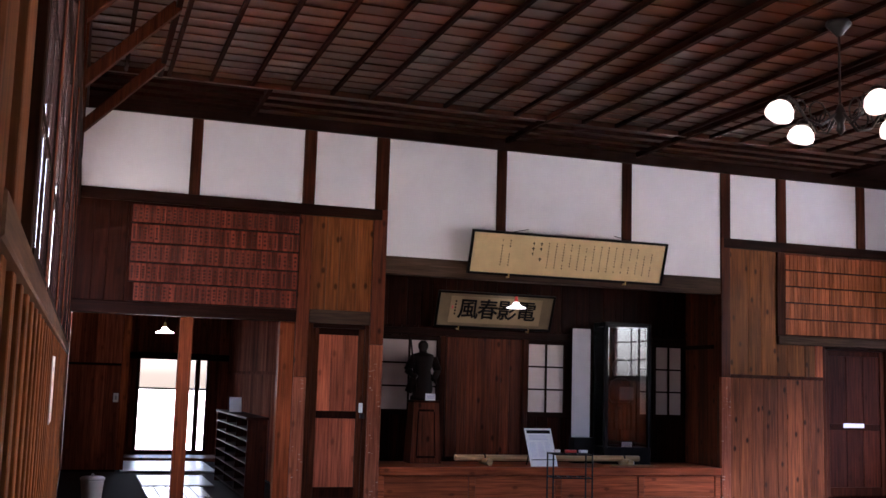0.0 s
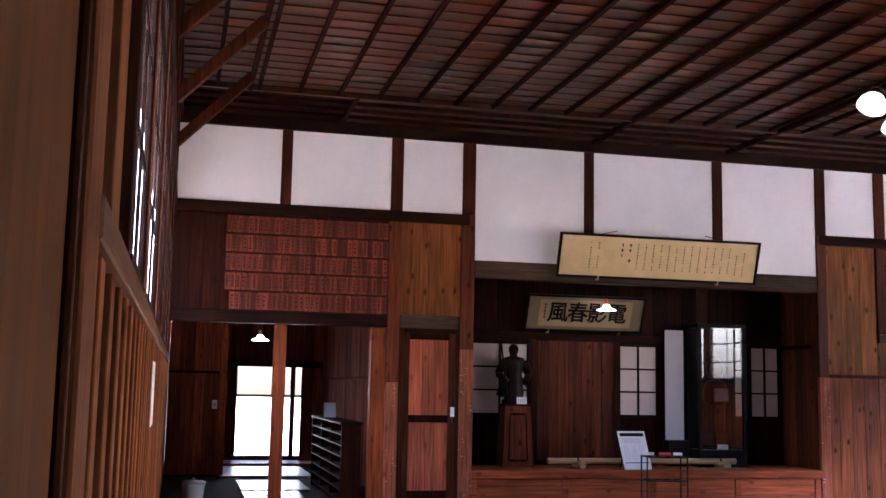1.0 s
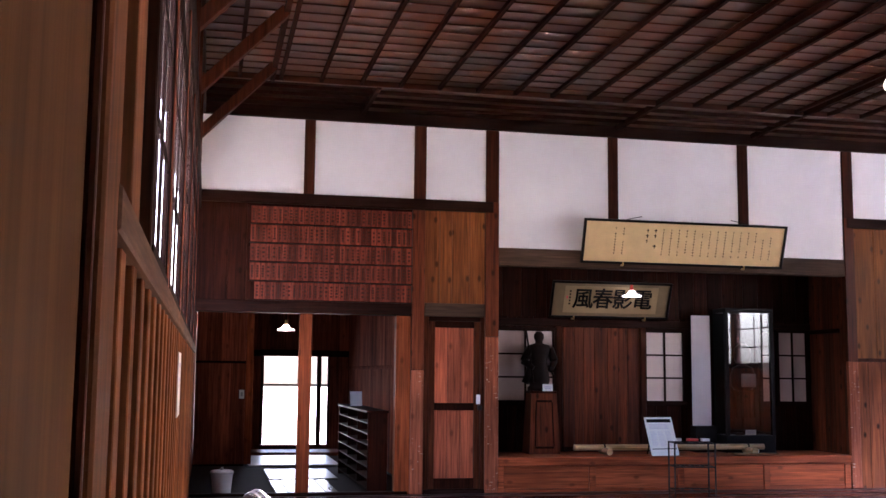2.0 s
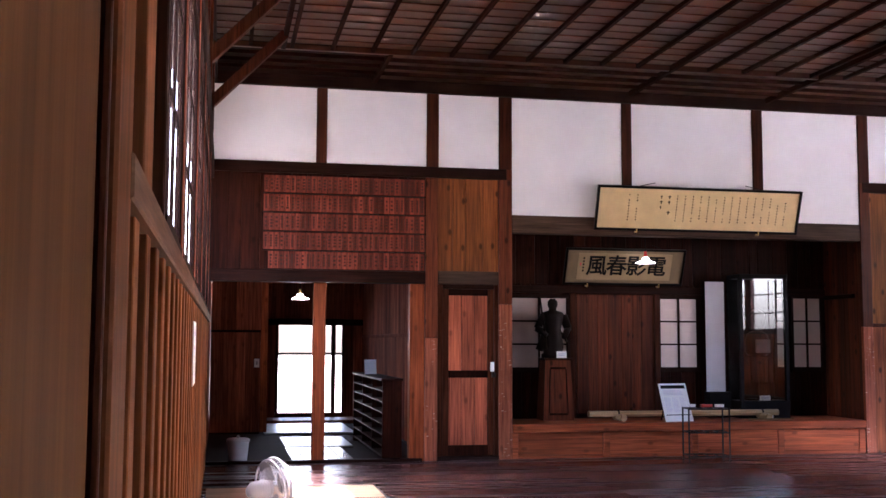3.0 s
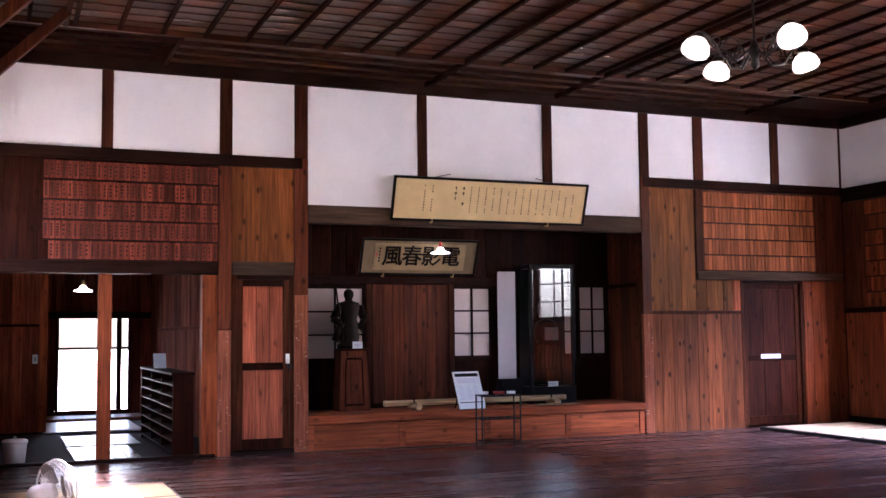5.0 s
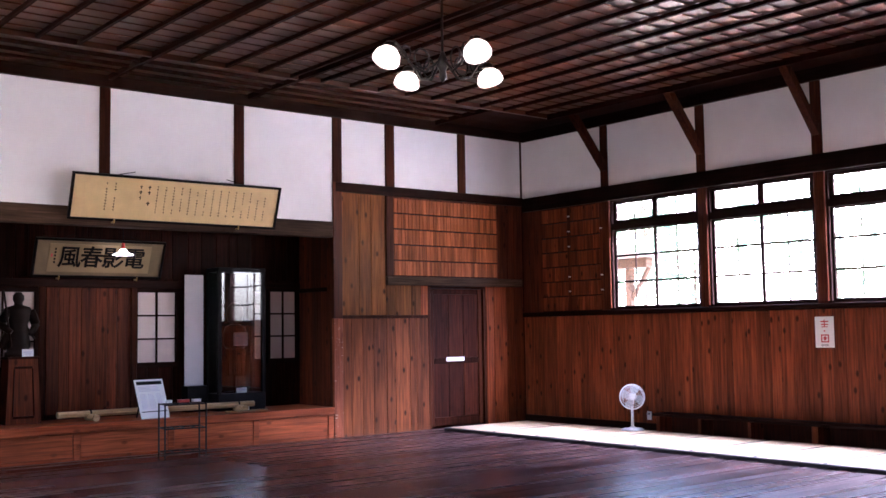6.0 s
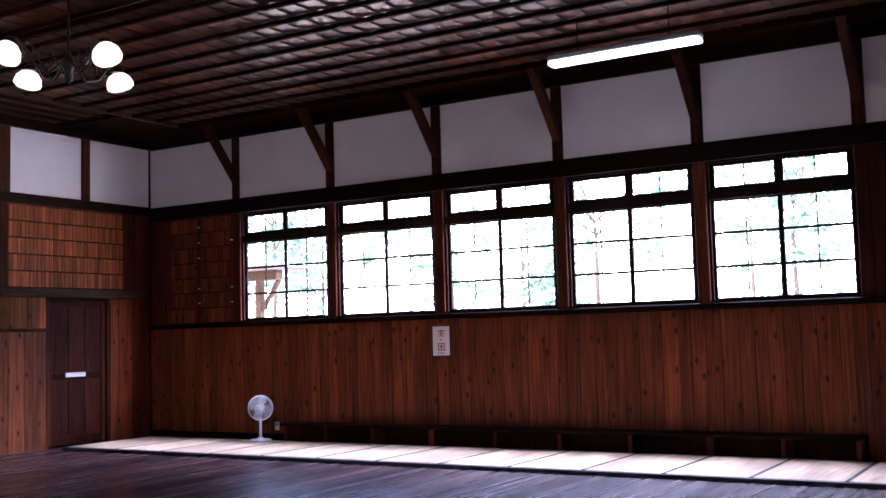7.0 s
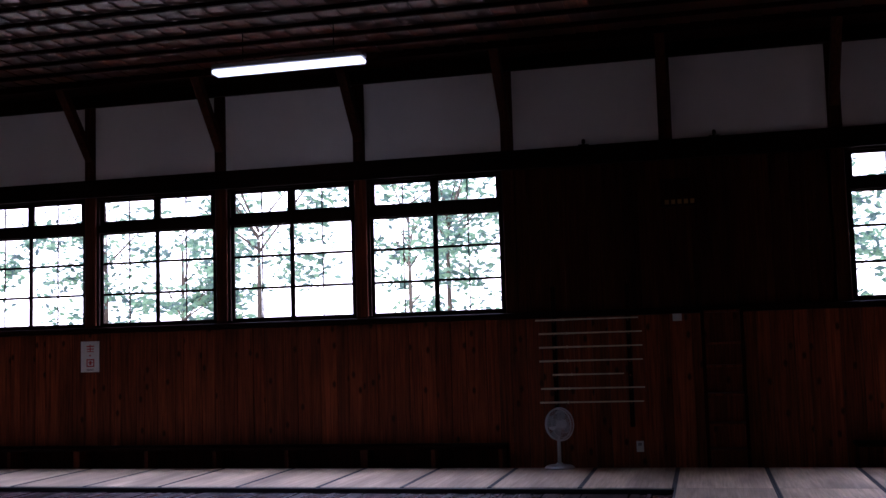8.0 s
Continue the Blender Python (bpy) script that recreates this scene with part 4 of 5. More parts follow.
# ---- framed calligraphy ----


def framed_writing(name, x0, x1, z0, z1, y_bottom, y_top, label, border, big):
    w = x1 - x0
    h = math.hypot(z1 - z0, y_bottom - y_top)
    e = empty(name, ((x0 + x1) / 2, y_bottom, z0))
    e.rotation_euler = (math.atan2(y_bottom - y_top, z1 - z0), 0, 0)
    tagged(e, label, "framed calligraphy")
    t = 0.03
    part("frame", boxes((-w / 2, w / 2, -0.03, 0.015, 0, t), (-w / 2, w / 2, -0.03, 0.015, h - t, h), (-w / 2, -w / 2 + t, -0.03, 0.015, t, h - t),
                        (w / 2 - t, w / 2, -0.03, 0.015, t, h - t), bevel=0.004), M_BLACK, e, "black lacquered frame")
    part("backing", boxes((-w / 2 + t, w / 2 - t, -0.006, 0.012, t, h - t)), M_GOLDDARK if big else M_GOLD, e, "olive brocade mount" if big else "golden paper sheet")
    if big:
        part("paper", boxes((-w * 0.39, w * 0.39, -0.012, -0.0065, h * 0.14, h * 0.86)), M_OLDGOLD, e, "aged gold paper")
        for k, ch in enumerate("風春影電"):
            cu = bpy.data.curves.new("writing", "FONT")
            cu.body, cu.size, cu.align_x, cu.align_y, cu.extrude = ch, h * 0.58, "CENTER", "CENTER", 0.001
            cu.bevel_depth, cu.bevel_resolution = 0.0055, 0
            ob = new("writing", cu)
            ob.parent = e
            cu.materials.append(M_INK)
            ob.matrix_basis = pose(-w * 0.235 + k * w * 0.165, -0.0165, h * 0.5, 90, 0, 0)
        part("signature", boxes(*[(-w * 0.345 - 0.012, -w * 0.345 + 0.012, -0.0135, -0.0125, h * (0.70 - 0.085 * i), h * (0.75 - 0.085 * i)) for i in range(5)]), M_INK, e, "small column of unreadable dark writing")
        part("seal", boxes((-w * 0.375, -w * 0.363, -0.0135, -0.0125, h * 0.52, h * 0.60)), M_REDINK, e, "small red seal")
    else:
        r = random.Random(11)
        dims = []
        for k in range(21):
            x = w * 0.425 - k * w * 0.0385
            if k in (17, 18):
                continue
            top = h * (0.83 if k > 1 else 0.74)
            n = 4 if k in (15, 16) else 10
            s = 0.024 if k in (15, 16) else 0.013
            for i in range(n):
                zz = top - (i + 0.5) * h * 0.62 / 10 * (1.9 if s > 0.015 else 1)
                if r.random() < 0.12 or zz < h * 0.16:
                    continue
                ww = s * r.uniform(0.7, 1.2)
                dims += [(x - ww, x + ww * r.uniform(0.2, 1), -0.0072, -0.0064, zz, zz + s * 0.5), (x - ww * 0.3, x + ww * 0.3, -0.0071, -0.0065, zz - s, zz + s)]
        part("writing", boxes(*dims), M_INK, e, "columns of small unreadable brush writing")["kind"] = "stuff"
    for sx in (-0.3, 0.3):
        part("hook", rod(rod(bmesh.new(), (sx * w, 0.03, -0.03), (sx * w, -0.045, -0.01), 0.012), (sx * w, -0.045, -0.01), (sx * w, -0.04, 0.03), 0.009), M_BRASS, e, "brass support hook")
    for sx in (-1, 1):
        part("cord", rod(bmesh.new(), (sx * w * 0.3, 0.0, h), (sx * w * 0.22, 0.05, h + 0.04), 0.005, None, 6), M_INK, e)
    return e


framed_writing("framed_writing", 3.885, 6.765, 2.94, 3.50, YF - 0.045, YF - 0.23, "long gold calligraphy sheet in a black frame over the alcove", 0.03, False)
framed_writing("framed_writing", 3.755, 5.505, 2.275, 2.765, AB - 0.10, AB - 0.30, "dark-framed calligraphy of four bold characters inside the alcove", 0.03, True)

# ---- things in the alcove ----
PZ = 0.434


def pedestal():
    e = tagged(empty("pedestal", (3.60, 10.99, PZ)), "tapered red-brown wooden pedestal on the alcove platform", "pedestal")
    bm = bmesh.new()
    vs = [[bm.verts.new((sx * a, sy * a * 0.75, z)) for sx, sy in ((-1, -1), (1, -1), (1, 1), (-1, 1))] for a, z in ((0.215, 0), (0.175, 0.80))]
    for k in range(4):
        bm.faces.new((vs[0][k], vs[0][(k + 1) % 4], vs[1][(k + 1) % 4], vs[1][k]))
    bm.faces.new(vs[1])
    bm.faces.new(vs[0][::-1])
    part("body", bm, M_MAROON, e)
    part("top", boxes((-0.195, 0.195, -0.15, 0.15, 0.80, 0.83), bevel=0.006), M_DBOARD, e)
    for x0, x1, z0, z1 in ((-0.13, 0.13, 0.07, 0.10), (-0.11, 0.11, 0.68, 0.71)):
        part("moulding", boxes((x0, x1, -0.166 + 0.028 * (z0 > 0.5), -0.125, z0, z1), bevel=0.003), M_DBOARD, e)
    for s in (-1, 1):
        part("moulding", rod(bmesh.new(), (s * 0.13, -0.158, 0.10), (s * 0.11, -0.137, 0.68), 0.009, None, 6), M_DBOARD, e)
    return e


pedestal()


def statue():
    """A plain bronze figure on a round foot, all one mesh."""
    bm = lathe([(0.16, 0.0), (0.16, 0.05), (0.13, 0.07), (0.15, 0.14), (0.135, 0.28), (0.115, 0.40), (0.15, 0.50), (0.165, 0.57), (0.14, 0.615), (0.055, 0.64), (0.05, 0.665), (0.07, 0.71), (0.068, 0.76), (0.035, 0.80)], 20)
    for v in bm.verts:
        v.co.y *= 0.8
    rod(bm, (-0.13, -0.02, 0.57), (-0.23, -0.05, 0.40), 0.06, 0.05)
    rod(bm, (-0.23, -0.05, 0.40), (-0.13, -0.15, 0.30), 0.055, 0.035)
    rod(bm, (0.14, -0.02, 0.57), (0.20, -0.05, 0.40), 0.06, 0.055)
    rod(bm, (0.20, -0.05, 0.40), (0.12, -0.12, 0.27), 0.05, 0.035)
    rod(bm, (-0.13, -0.16, 0.12), (-0.21, -0.10, 0.82), 0.014, 0.012)
    rod(bm, (0.10, -0.05, 0.34), (0.22, 0.06, 0.22), 0.022, 0.014)
    rod(bm, (-0.10, 0.0, 0.30), (-0.19, 0.02, 0.10), 0.07, 0.05)
    ob = finish("statue", bm, M_BRONZE, None, "", True)
    ob.location = (3.57, 10.99, PZ + 0.83)
    return tagged(ob, "dark bronze standing statue on the wooden pedestal", "statue")


statue()


def label_card(x, y, z, w=0.15, h=0.075, label="small white caption card"):
    e = tagged(empty("caption_card", (x, y, z)), label, "sign")
    part("card", boxes((-w / 2, w / 2, -0.003, 0.003, 0, h)), M_PAPER, e)
    part("foot", boxes((-w / 2, w / 2, 0.003, 0.03, 0, 0.005)), M_PAPER, e)
    part("writing", boxes((-w * 0.36, w * 0.36, -0.0042, -0.0032, h * 0.55, h * 0.66), (-w * 0.3, w * 0.3, -0.0042, -0.0032, h * 0.3, h * 0.4)), M_BLUEINK, e)
    return e


label_card(3.65, 10.855, PZ + 0.83, 0.14, 0.09, "small white caption card on the pedestal")


def display_case():
    x0, x1, y0, y1 = 6.22, 6.96, 10.80, 11.17
    e = tagged(empty("display_case", (x0, y0, PZ)), "tall black display case with a glass front holding armour", "display case")
    w, d, h = x1 - x0, y1 - y0, 2.0
    part("base", boxes((0, w, 0, d, 0, 0.24), bevel=0.005), M_BLACK, e)
    part("top", boxes((0, w, 0, d, h - 0.06, h), bevel=0.005), M_BLACK, e)
    for x in (0, w - 0.05):
        part("post", boxes((x, x + 0.05, 0, 0.05, 0.24, h - 0.06)), M_BLACK, e)
        part("post", boxes((x, x + 0.05, d - 0.05, d, 0.24, h - 0.06)), M_BLACK, e)
        part("side_panel", boxes((x + 0.02, x + 0.026, 0.05, d - 0.05, 0.24, h - 0.06)), M_OLDGLASS, e, "clear glass side").visible_shadow = False
    part("back_panel", boxes((0.05, w - 0.05, d - 0.015, d, 0.24, h - 0.06)), M_BLACK, e)
    bm = bmesh.new()
    rows = [[bm.verts.new((0.05 + (w - 0.1) * i / 10, 0.02 + 0.0006 * math.sin(i * 0.62 - 1.0) + 0.0003 * math.sin(j * 0.7), 0.24 + (h - 0.30) * j / 14)) for i in range(11)] for j in range(15)]
    for j in range(14):
        for i in range(10):
            bm.faces.new((rows[j][i], rows[j][i + 1], rows[j + 1][i + 1], rows[j + 1][i]))
    p = part("glass_pane", bm, M_CASE, e, "old wavy glass pane", True)
    p.visible_shadow = False
    a = tagged(empty("fencing_armour", (x0 + w / 2, y0 + 0.22, PZ + 0.24)), "dark fencing armour with pale cloth on a stand", "armour")
    part("stand", rod(boxes((-0.16, 0.16, -0.09, 0.09, 0, 0.02)), (0, 0, 0.02), (0, 0, 1.05), 0.02), M_DBOARD, a)
    part("mask", lathe([(0.02, 0.98), (0.10, 1.0), (0.125, 1.10), (0.115, 1.2), (0.05, 1.27)], 16), M_BRONZE, a, "dark round mask", True)
    part("chest_plate", lathe([(0.13, 0.62), (0.17, 0.68), (0.175, 0.82), (0.14, 0.93), (0.06, 0.97)], 20), M_BLACK, a, "black chest plate", True)
    part("cloth", boxes((-0.11, 0.11, -0.185, -0.155, 0.66, 0.85), bevel=0.01), M_CLOTHGREY, a, "pale folded cloth")
    for k in range(5):
        x = -0.16 + k * 0.066
        part("skirt_panel", boxes((x, x + 0.06, -0.12, -0.09, 0.24, 0.60), bevel=0.006), M_INK, a)
    label_card(x0 + w * 0.52, y0 - 0.035, PZ, 0.14, 0.08).location.z = PZ
    return e


display_case()
label_card(6.62, 10.88, PZ + 0.24, 0.16, 0.07, "small white caption card inside the display case")
screen = tagged(empty("paper_screen", (5.85, 11.08, PZ)), "narrow tall white paper panel beside the display case", "screen")
part("panel", boxes((0, 0.28, 0, 0.02, 0.36, 1.90), bevel=0.003), M_SCREEN, screen, "plain white paper panel")
part("foot", boxes((-0.02, 0.30, -0.12, 0.06, 0.0, 0.36), bevel=0.006), M_BLACK, screen, "black base")


def bamboo():
    e = tagged(empty("bamboo_pole", (5.34, 10.72, PZ)), "thick pale bamboo pole resting on two low stands", "bamboo pole")
    L = 2.76
    prof = []
    for k in range(9):
        z = k * L / 8
        prof += [(0.040, z + 0.012), (0.044, z + 0.02), (0.040, z + 0.03), (0.040, z + L / 8 - 0.01)] if k < 8 else [(0.040, z)]
    part("pole", lathe(prof, 18, (-L / 2, 0, 0.09), Matrix.Rotation(radians(90), 4, "Y")), M_BAMBOO, e, "", True)
    for x in (-0.95, 1.14):
        part("stand", rod(rod(bmesh.new(), (x, -0.22, 0.045), (x, 0.10, 0.045), 0.045, None, 16), (x, -0.03, 0.06), (x, 0.06, 0.07), 0.05), M_BAMBOO, e, "short bamboo stand")
        bm = bmesh.new()
        torus(bm, (x, 0, 0.09), (1, 0, 0), 0.046, 0.010, 18)
        part("binding", bm, M_INK, e, "black cord binding")
    return e


bamboo()
stick = tagged(finish("bamboo_stick", rod(bmesh.new(), (0, 0, 0), (0.66, 0, 0), 0.012, 0.009), M_BAMBOO), "thin pale bamboo stick lying on the platform", "stick")
stick.location = (6.17, 10.5, PZ + 0.013)


def notice_board():
    e = tagged(empty("notice_board", (5.14, 10.42, PZ)), "white printed notice board leaning on an easel", "sign")
    lean = Matrix.Rotation(radians(-22), 4, "X")
    w, h = 0.42, 0.53
    e.rotation_euler = (0, 0, radians(8))
    part("board", boxes((-w / 2, w / 2, -0.006, 0.006, 0.0, h), bevel=0.002), M_PAPER, e).matrix_basis = lean
    part("heading", boxes((-w * 0.44, w * 0.44, -0.0075, -0.0065, h * 0.86, h * 0.95)), M_INK, e, "black heading bar").matrix_basis = lean
    r = random.Random(3)
    lines = [(-w * 0.40, w * r.uniform(0.2, 0.4), -0.0075, -0.0065, h * (0.80 - 0.035 * i), h * (0.812 - 0.035 * i)) for i in range(4)]
    part("writing", boxes(*lines), M_BLUEINK, e, "lines of faint unreadable print").matrix_basis = lean
    part("diagram", boxes(*[(w * (-0.40 + 0.28 * c), w * (-0.40 + 0.28 * c + r.uniform(0.15, 0.24)), -0.0075, -0.0065, h * (0.61 - 0.033 * i), h * (0.618 - 0.033 * i)) for i in range(12) for c in range(3)]), M_BLUEINK, e, "columns of faint unreadable print").matrix_basis = lean
    part("footer", boxes((-w * 0.44, w * 0.44, -0.0075, -0.0065, h * 0.16, h * 0.18)), M_INK, e).matrix_basis = lean
    part("easel", rod(rod(bmesh.new(), (-0.1, 0.15, 0.35), (-0.1, 0.30, 0), 0.01), (0.1, 0.15, 0.35), (0.1, 0.30, 0), 0.01), M_BLACK, e)
    return e


notice_board()


def wire_rack():
    e = tagged(empty("rack", (5.16, 9.68, 0)), "small black iron rack with three shelves", "rack")
    w, d, h = 0.255, 0.14, 0.66
    e.rotation_euler = (0, 0, radians(-9))
    for x in (-w, w):
        for y in (-d, d):
            part("leg", rod(bmesh.new(), (x, y, 0), (x, y, h), 0.011, None, 8), M_IRON, e)
    for z in (0.07, 0.36, h - 0.01):
        bm = boxes((-w, w, -d - 0.008, -d + 0.008, z - 0.01, z + 0.008), (-w, w, d - 0.008, d + 0.008, z - 0.01, z + 0.008))
        for k in range(5):
            x = -w + 2 * w * k / 4
            rod(bm, (x, -d, z), (x, d, z), 0.006, None, 6)
        part("shelf", bm, M_IRON, e)
    return e


wire_rack()
for x, y, w, mat, lab in ((5.17, 9.68, 0.07, M_RED, "small red box on the iron rack"), (4.99, 9.71, 0.035, M_PAPER, "small white box on the iron rack"), (5.33, 9.65, 0.05, M_PAPER, "small white card box on the iron rack")):
    ob = tagged(empty("small_box", (x, y, 0.668)), lab, "box")
    part("body", boxes((-w, w, -0.03, 0.03, 0, 0.022), bevel=0.003), mat, ob)
    part("lid", boxes((-w - 0.002, w + 0.002, -0.032, 0.032, 0.0225, 0.034), bevel=0.003), mat, ob)

# ---- lamps of the hall ----


def chandelier():
    e = tagged(empty("chandelier", (5.29, 4.62, 3.90)), "wrought iron chandelier with four lit opal globes", "chandelier")
    part("rod", rod(bmesh.new(), (0, 0, -0.1), (0, 0, 0.80), 0.012), M_IRON, e)
    part("canopy", lathe([(0.11, 0.855), (0.11, 0.82), (0.06, 0.77), (0.02, 0.72)], 18), M_IRON, e, "", True)
    part("hub", lathe([(0.01, -0.16), (0.04, -0.12), (0.03, -0.06), (0.06, 0.0), (0.03, 0.08), (0.015, 0.12)], 16), M_IRON, e, "", True)
    for a in (radians(181), radians(259), radians(6), radians(84)):
        u = Vector((math.cos(a), math.sin(a), 0))
        z = Vector((0, 0, 1))
        bm = bmesh.new()
        pts = [u * 0.05 + z * 0.02, u * 0.2 - z * 0.10, u * 0.36 - z * 0.06, u * 0.45 + z * 0.06, u * 0.54 + z * 0.12, u * 0.60 + z * 0.10]
        for p, q in zip(pts, pts[1:]):
            rod(bm, p, q, 0.013, None, 8)
        arm = part("arm", bm, M_IRON, e)
        bm = bmesh.new()
        torus(bm, u * 0.24 + z * 0.02, u.cross(z), 0.085, 0.009, 18, 5)
        torus(bm, u * 0.42 + z * 0.05, u.cross(z), 0.055, 0.008, 18, 5)
        part("scroll", bm, M_IRON, arm)
        part("cup", lathe([(0.02, 0.12), (0.05, 0.10), (0.055, 0.06)], 14, u * 0.60), M_IRON, arm)
        tilt = Matrix.Rotation(radians(25), 4, u.cross(z))
        part("globe", lathe([(0.03, 0.03), (0.07, 0.015), (0.108, -0.03), (0.122, -0.08), (0.118, -0.11), (0.08, -0.135), (0.01, -0.145)], 24, u * 0.60 + z * 0.03, tilt), M_BULB, arm, "lit opal glass globe", True)
    return e


chandelier()


def tube_light():
    e = tagged(empty("ceiling_light", (9.43, 1.17, 4.33)), "long white fluorescent light hung below the ceiling", "ceiling light")
    part("housing", boxes((-0.07, 0.07, -0.83, 0.83, 0.03, 0.09), bevel=0.01), M_GREY, e, "grey metal housing")
    part("diffuser", boxes((-0.08, 0.08, -0.82, 0.82, -0.02, 0.029), bevel=0.012), M_TUBE, e, "glowing diffuser")
    for y in (-0.5, 0.5):
        part("cord", rod(bmesh.new(), (0, y, 0.09), (0, y, 0.45), 0.006, None, 6), M_INK, e)


tube_light()

# ---- along the right wall ----
bench = tagged(empty("wall_bench", (XR, 0, 0)), "long low dark bench built along the wainscot", "bench")
part("seat", boxes((-0.36, -0.002, -0.62, 7.28, 0.255, 0.29), bevel=0.004), M_BEAM_Y, bench)
part("back_panel", boxes((-0.03, -0.004, -0.62, 7.28, 0.0, 0.254)), M_DBOARD, bench)
for y, w in ((7.22, 0.06), (6.5, 0.05), (5.7, 0.05), (4.75, 0.09), (3.8, 0.05), (2.9, 0.05), (1.98, 0.05), (1.02, 0.09), (0.2, 0.05), (-0.58, 0.05)):
    part("leg", boxes((-0.30, -0.03, y - w / 2, y + w / 2, 0, 0.254), bevel=0.004), M_MAROON, bench)
bench2 = tagged(empty("wall_bench", (XR, -5.4, 0)), "short low dark bench below the far window", "bench")
part("seat", boxes((-0.36, -0.002, -1.0, 1.05, 0.255, 0.29), bevel=0.004), M_BEAM_Y, bench2)
for y in (-0.95, 0, 1.0):
    part("leg", boxes((-0.30, -0.03, y - 0.03, y + 0.03, 0, 0.254), bevel=0.004), M_MAROON, bench2)


def fan(at, yaw, tilt=8, label="white pedestal fan standing on the straw mats", size=1.0):
    e = tagged(empty("electric_fan", at), label, "fan")
    e.rotation_euler = (0, 0, radians(yaw))
    part("base", lathe([(0.17, 0.0), (0.17, 0.012), (0.14, 0.03), (0.05, 0.04), (0.03, 0.06)], 28), M_FAN, e, "", True)
    part("pole", rod(bmesh.new(), (0, 0, 0.05), (0, 0, 0.40), 0.022, 0.018, 14), M_FAN, e, "", True)
    T = Matrix.Translation((0, 0, 0.49)) @ Matrix.Rotation(radians(-tilt), 4, "X")
    mo = part("motor", lathe([(0.03, 0.16), (0.055, 0.13), (0.06, 0.04), (0.05, 0.0)], 18, (0, 0, 0), Matrix.Rotation(radians(-90), 4, "X")), M_FAN, e, "", True)
    mo.matrix_basis = T
    part("neck", rod(bmesh.new(), (0, 0.02, 0.38), (0, 0.03, 0.46), 0.03, 0.035, 12), M_FAN, e)
    g = bmesh.new()
    R = 0.185
    for y, r in ((-0.10, 0.05), (-0.105, 0.10), (-0.09, 0.15), (-0.04, R), (0.0, R - 0.01)):
        torus(g, (0, y, 0), (0, 1, 0), r, 0.007 if r > 0.16 else 0.0022, 36, 5)
    for k in range(44):
        a = 2 * math.pi * k / 44
        c, s = math.cos(a), math.sin(a)
        rod(g, (0.05 * c, -0.104, 0.05 * s), (0.14 * c, -0.096, 0.14 * s), 0.0018, None, 4)
        rod(g, (0.14 * c, -0.096, 0.14 * s), (R * c, -0.04, R * s), 0.0018, None, 4)
        rod(g, (R * c, -0.02, R * s), (0.05 * c, 0.03, 0.05 * s), 0.0018, None, 4)
    gu = part("guard", g, M_FAN, e, "white wire guard")
    gu.matrix_basis = T
    for k in range(4):
        bl = bmesh.new()
        m = Matrix.Rotation(k * math.pi / 2 + 0.3, 4, "Y") @ Matrix.Rotation(radians(22), 4, "Z")
        outline = [(0.03, -0.02), (0.10, -0.075), (0.155, -0.06), (0.165, 0.02), (0.12, 0.06), (0.03, 0.03)]
        f = [bl.verts.new(m @ Vector((x, -0.05, z))) for x, z in outline]
        b = [bl.verts.new(m @ Vector((x, -0.046, z))) for x, z in outline]
        bl.faces.new(f)
        bl.faces.new(b[::-1])
        for i in range(6):
            bl.faces.new((f[i], f[(i + 1) % 6], b[(i + 1) % 6], b[i]))
        part("blade", bl, M_GREY, e, "translucent grey blade").matrix_basis = T
    part("hub", lathe([(0.045, -0.10), (0.045, -0.108), (0.02, -0.112)], 18, (0, 0, 0), Matrix.Rotation(radians(-90), 4, "X")), M_FAN, e, "round white badge").matrix_basis = T
    e.scale = (size, size, size)
    return e


MZ = 0.055
fan((10.97, 7.48, MZ), -42, size=0.95)
fan((11.08, -1.26, MZ), -48, 6, "white pedestal fan on the mats by the stick rack", 0.96)
fan((-0.50, 4.0, MZ), 119, 4, "white pedestal fan near the side windows")

notice = tagged(empty("wall_notice", (XR - 0.002, 4.74, 1.215)), "white wall notice with red print below the window", "sign")
part("sheet", boxes((-0.006, 0.0, -0.13, 0.13, 0, 0.39)), M_PAPER, notice)
part("print", boxes(*[(-0.0075, -0.0062, a, b, c, d) for a, b, c, d in ((-0.06, 0.05, 0.32, 0.335), (-0.01, 0.005, 0.26, 0.35), (-0.055, 0.045, 0.285, 0.298), (-0.05, 0.04, 0.255, 0.265),
     (-0.01, 0.01, 0.20, 0.22), (-0.06, 0.05, 0.15, 0.165), (-0.06, -0.045, 0.07, 0.16), (0.035, 0.05, 0.07, 0.16), (-0.04, 0.03, 0.115, 0.125), (-0.06, 0.05, 0.065, 0.08), (-0.02, 0.01, 0.09, 0.14))]), M_REDINK, notice, "red unreadable print")
part("small_print", boxes(*[(-0.0075, -0.0062, -0.05, 0.05, 0.02 + 0.014 * i, 0.025 + 0.014 * i) for i in range(2)]), M_INK, notice)
stripsign = tagged(empty("wall_notice", (XL + 0.024, 3.4, 1.22)), "narrow white notice strip below the side windows", "sign")
part("sheet", boxes((0.0, 0.005, -0.25, 0.25, 0, 0.36)), M_PAPER, stripsign)
part("print", boxes((0.0053, 0.0063, -0.1, 0.1, 0.28, 0.30), (0.0053, 0.0063, -0.1, 0.1, 0.20, 0.22)), M_BLUEINK, stripsign)

rack = tagged(empty("stick_rack", (XR, -1.62, 0)), "wall rack with two uprights holding practice sticks", "rack")
for y in (0.42, -0.42):
    part("upright", boxes((-0.05, -0.005, y - 0.025, y + 0.025, 0.46, 2.06), bevel=0.004), M_DBOARD, rack)
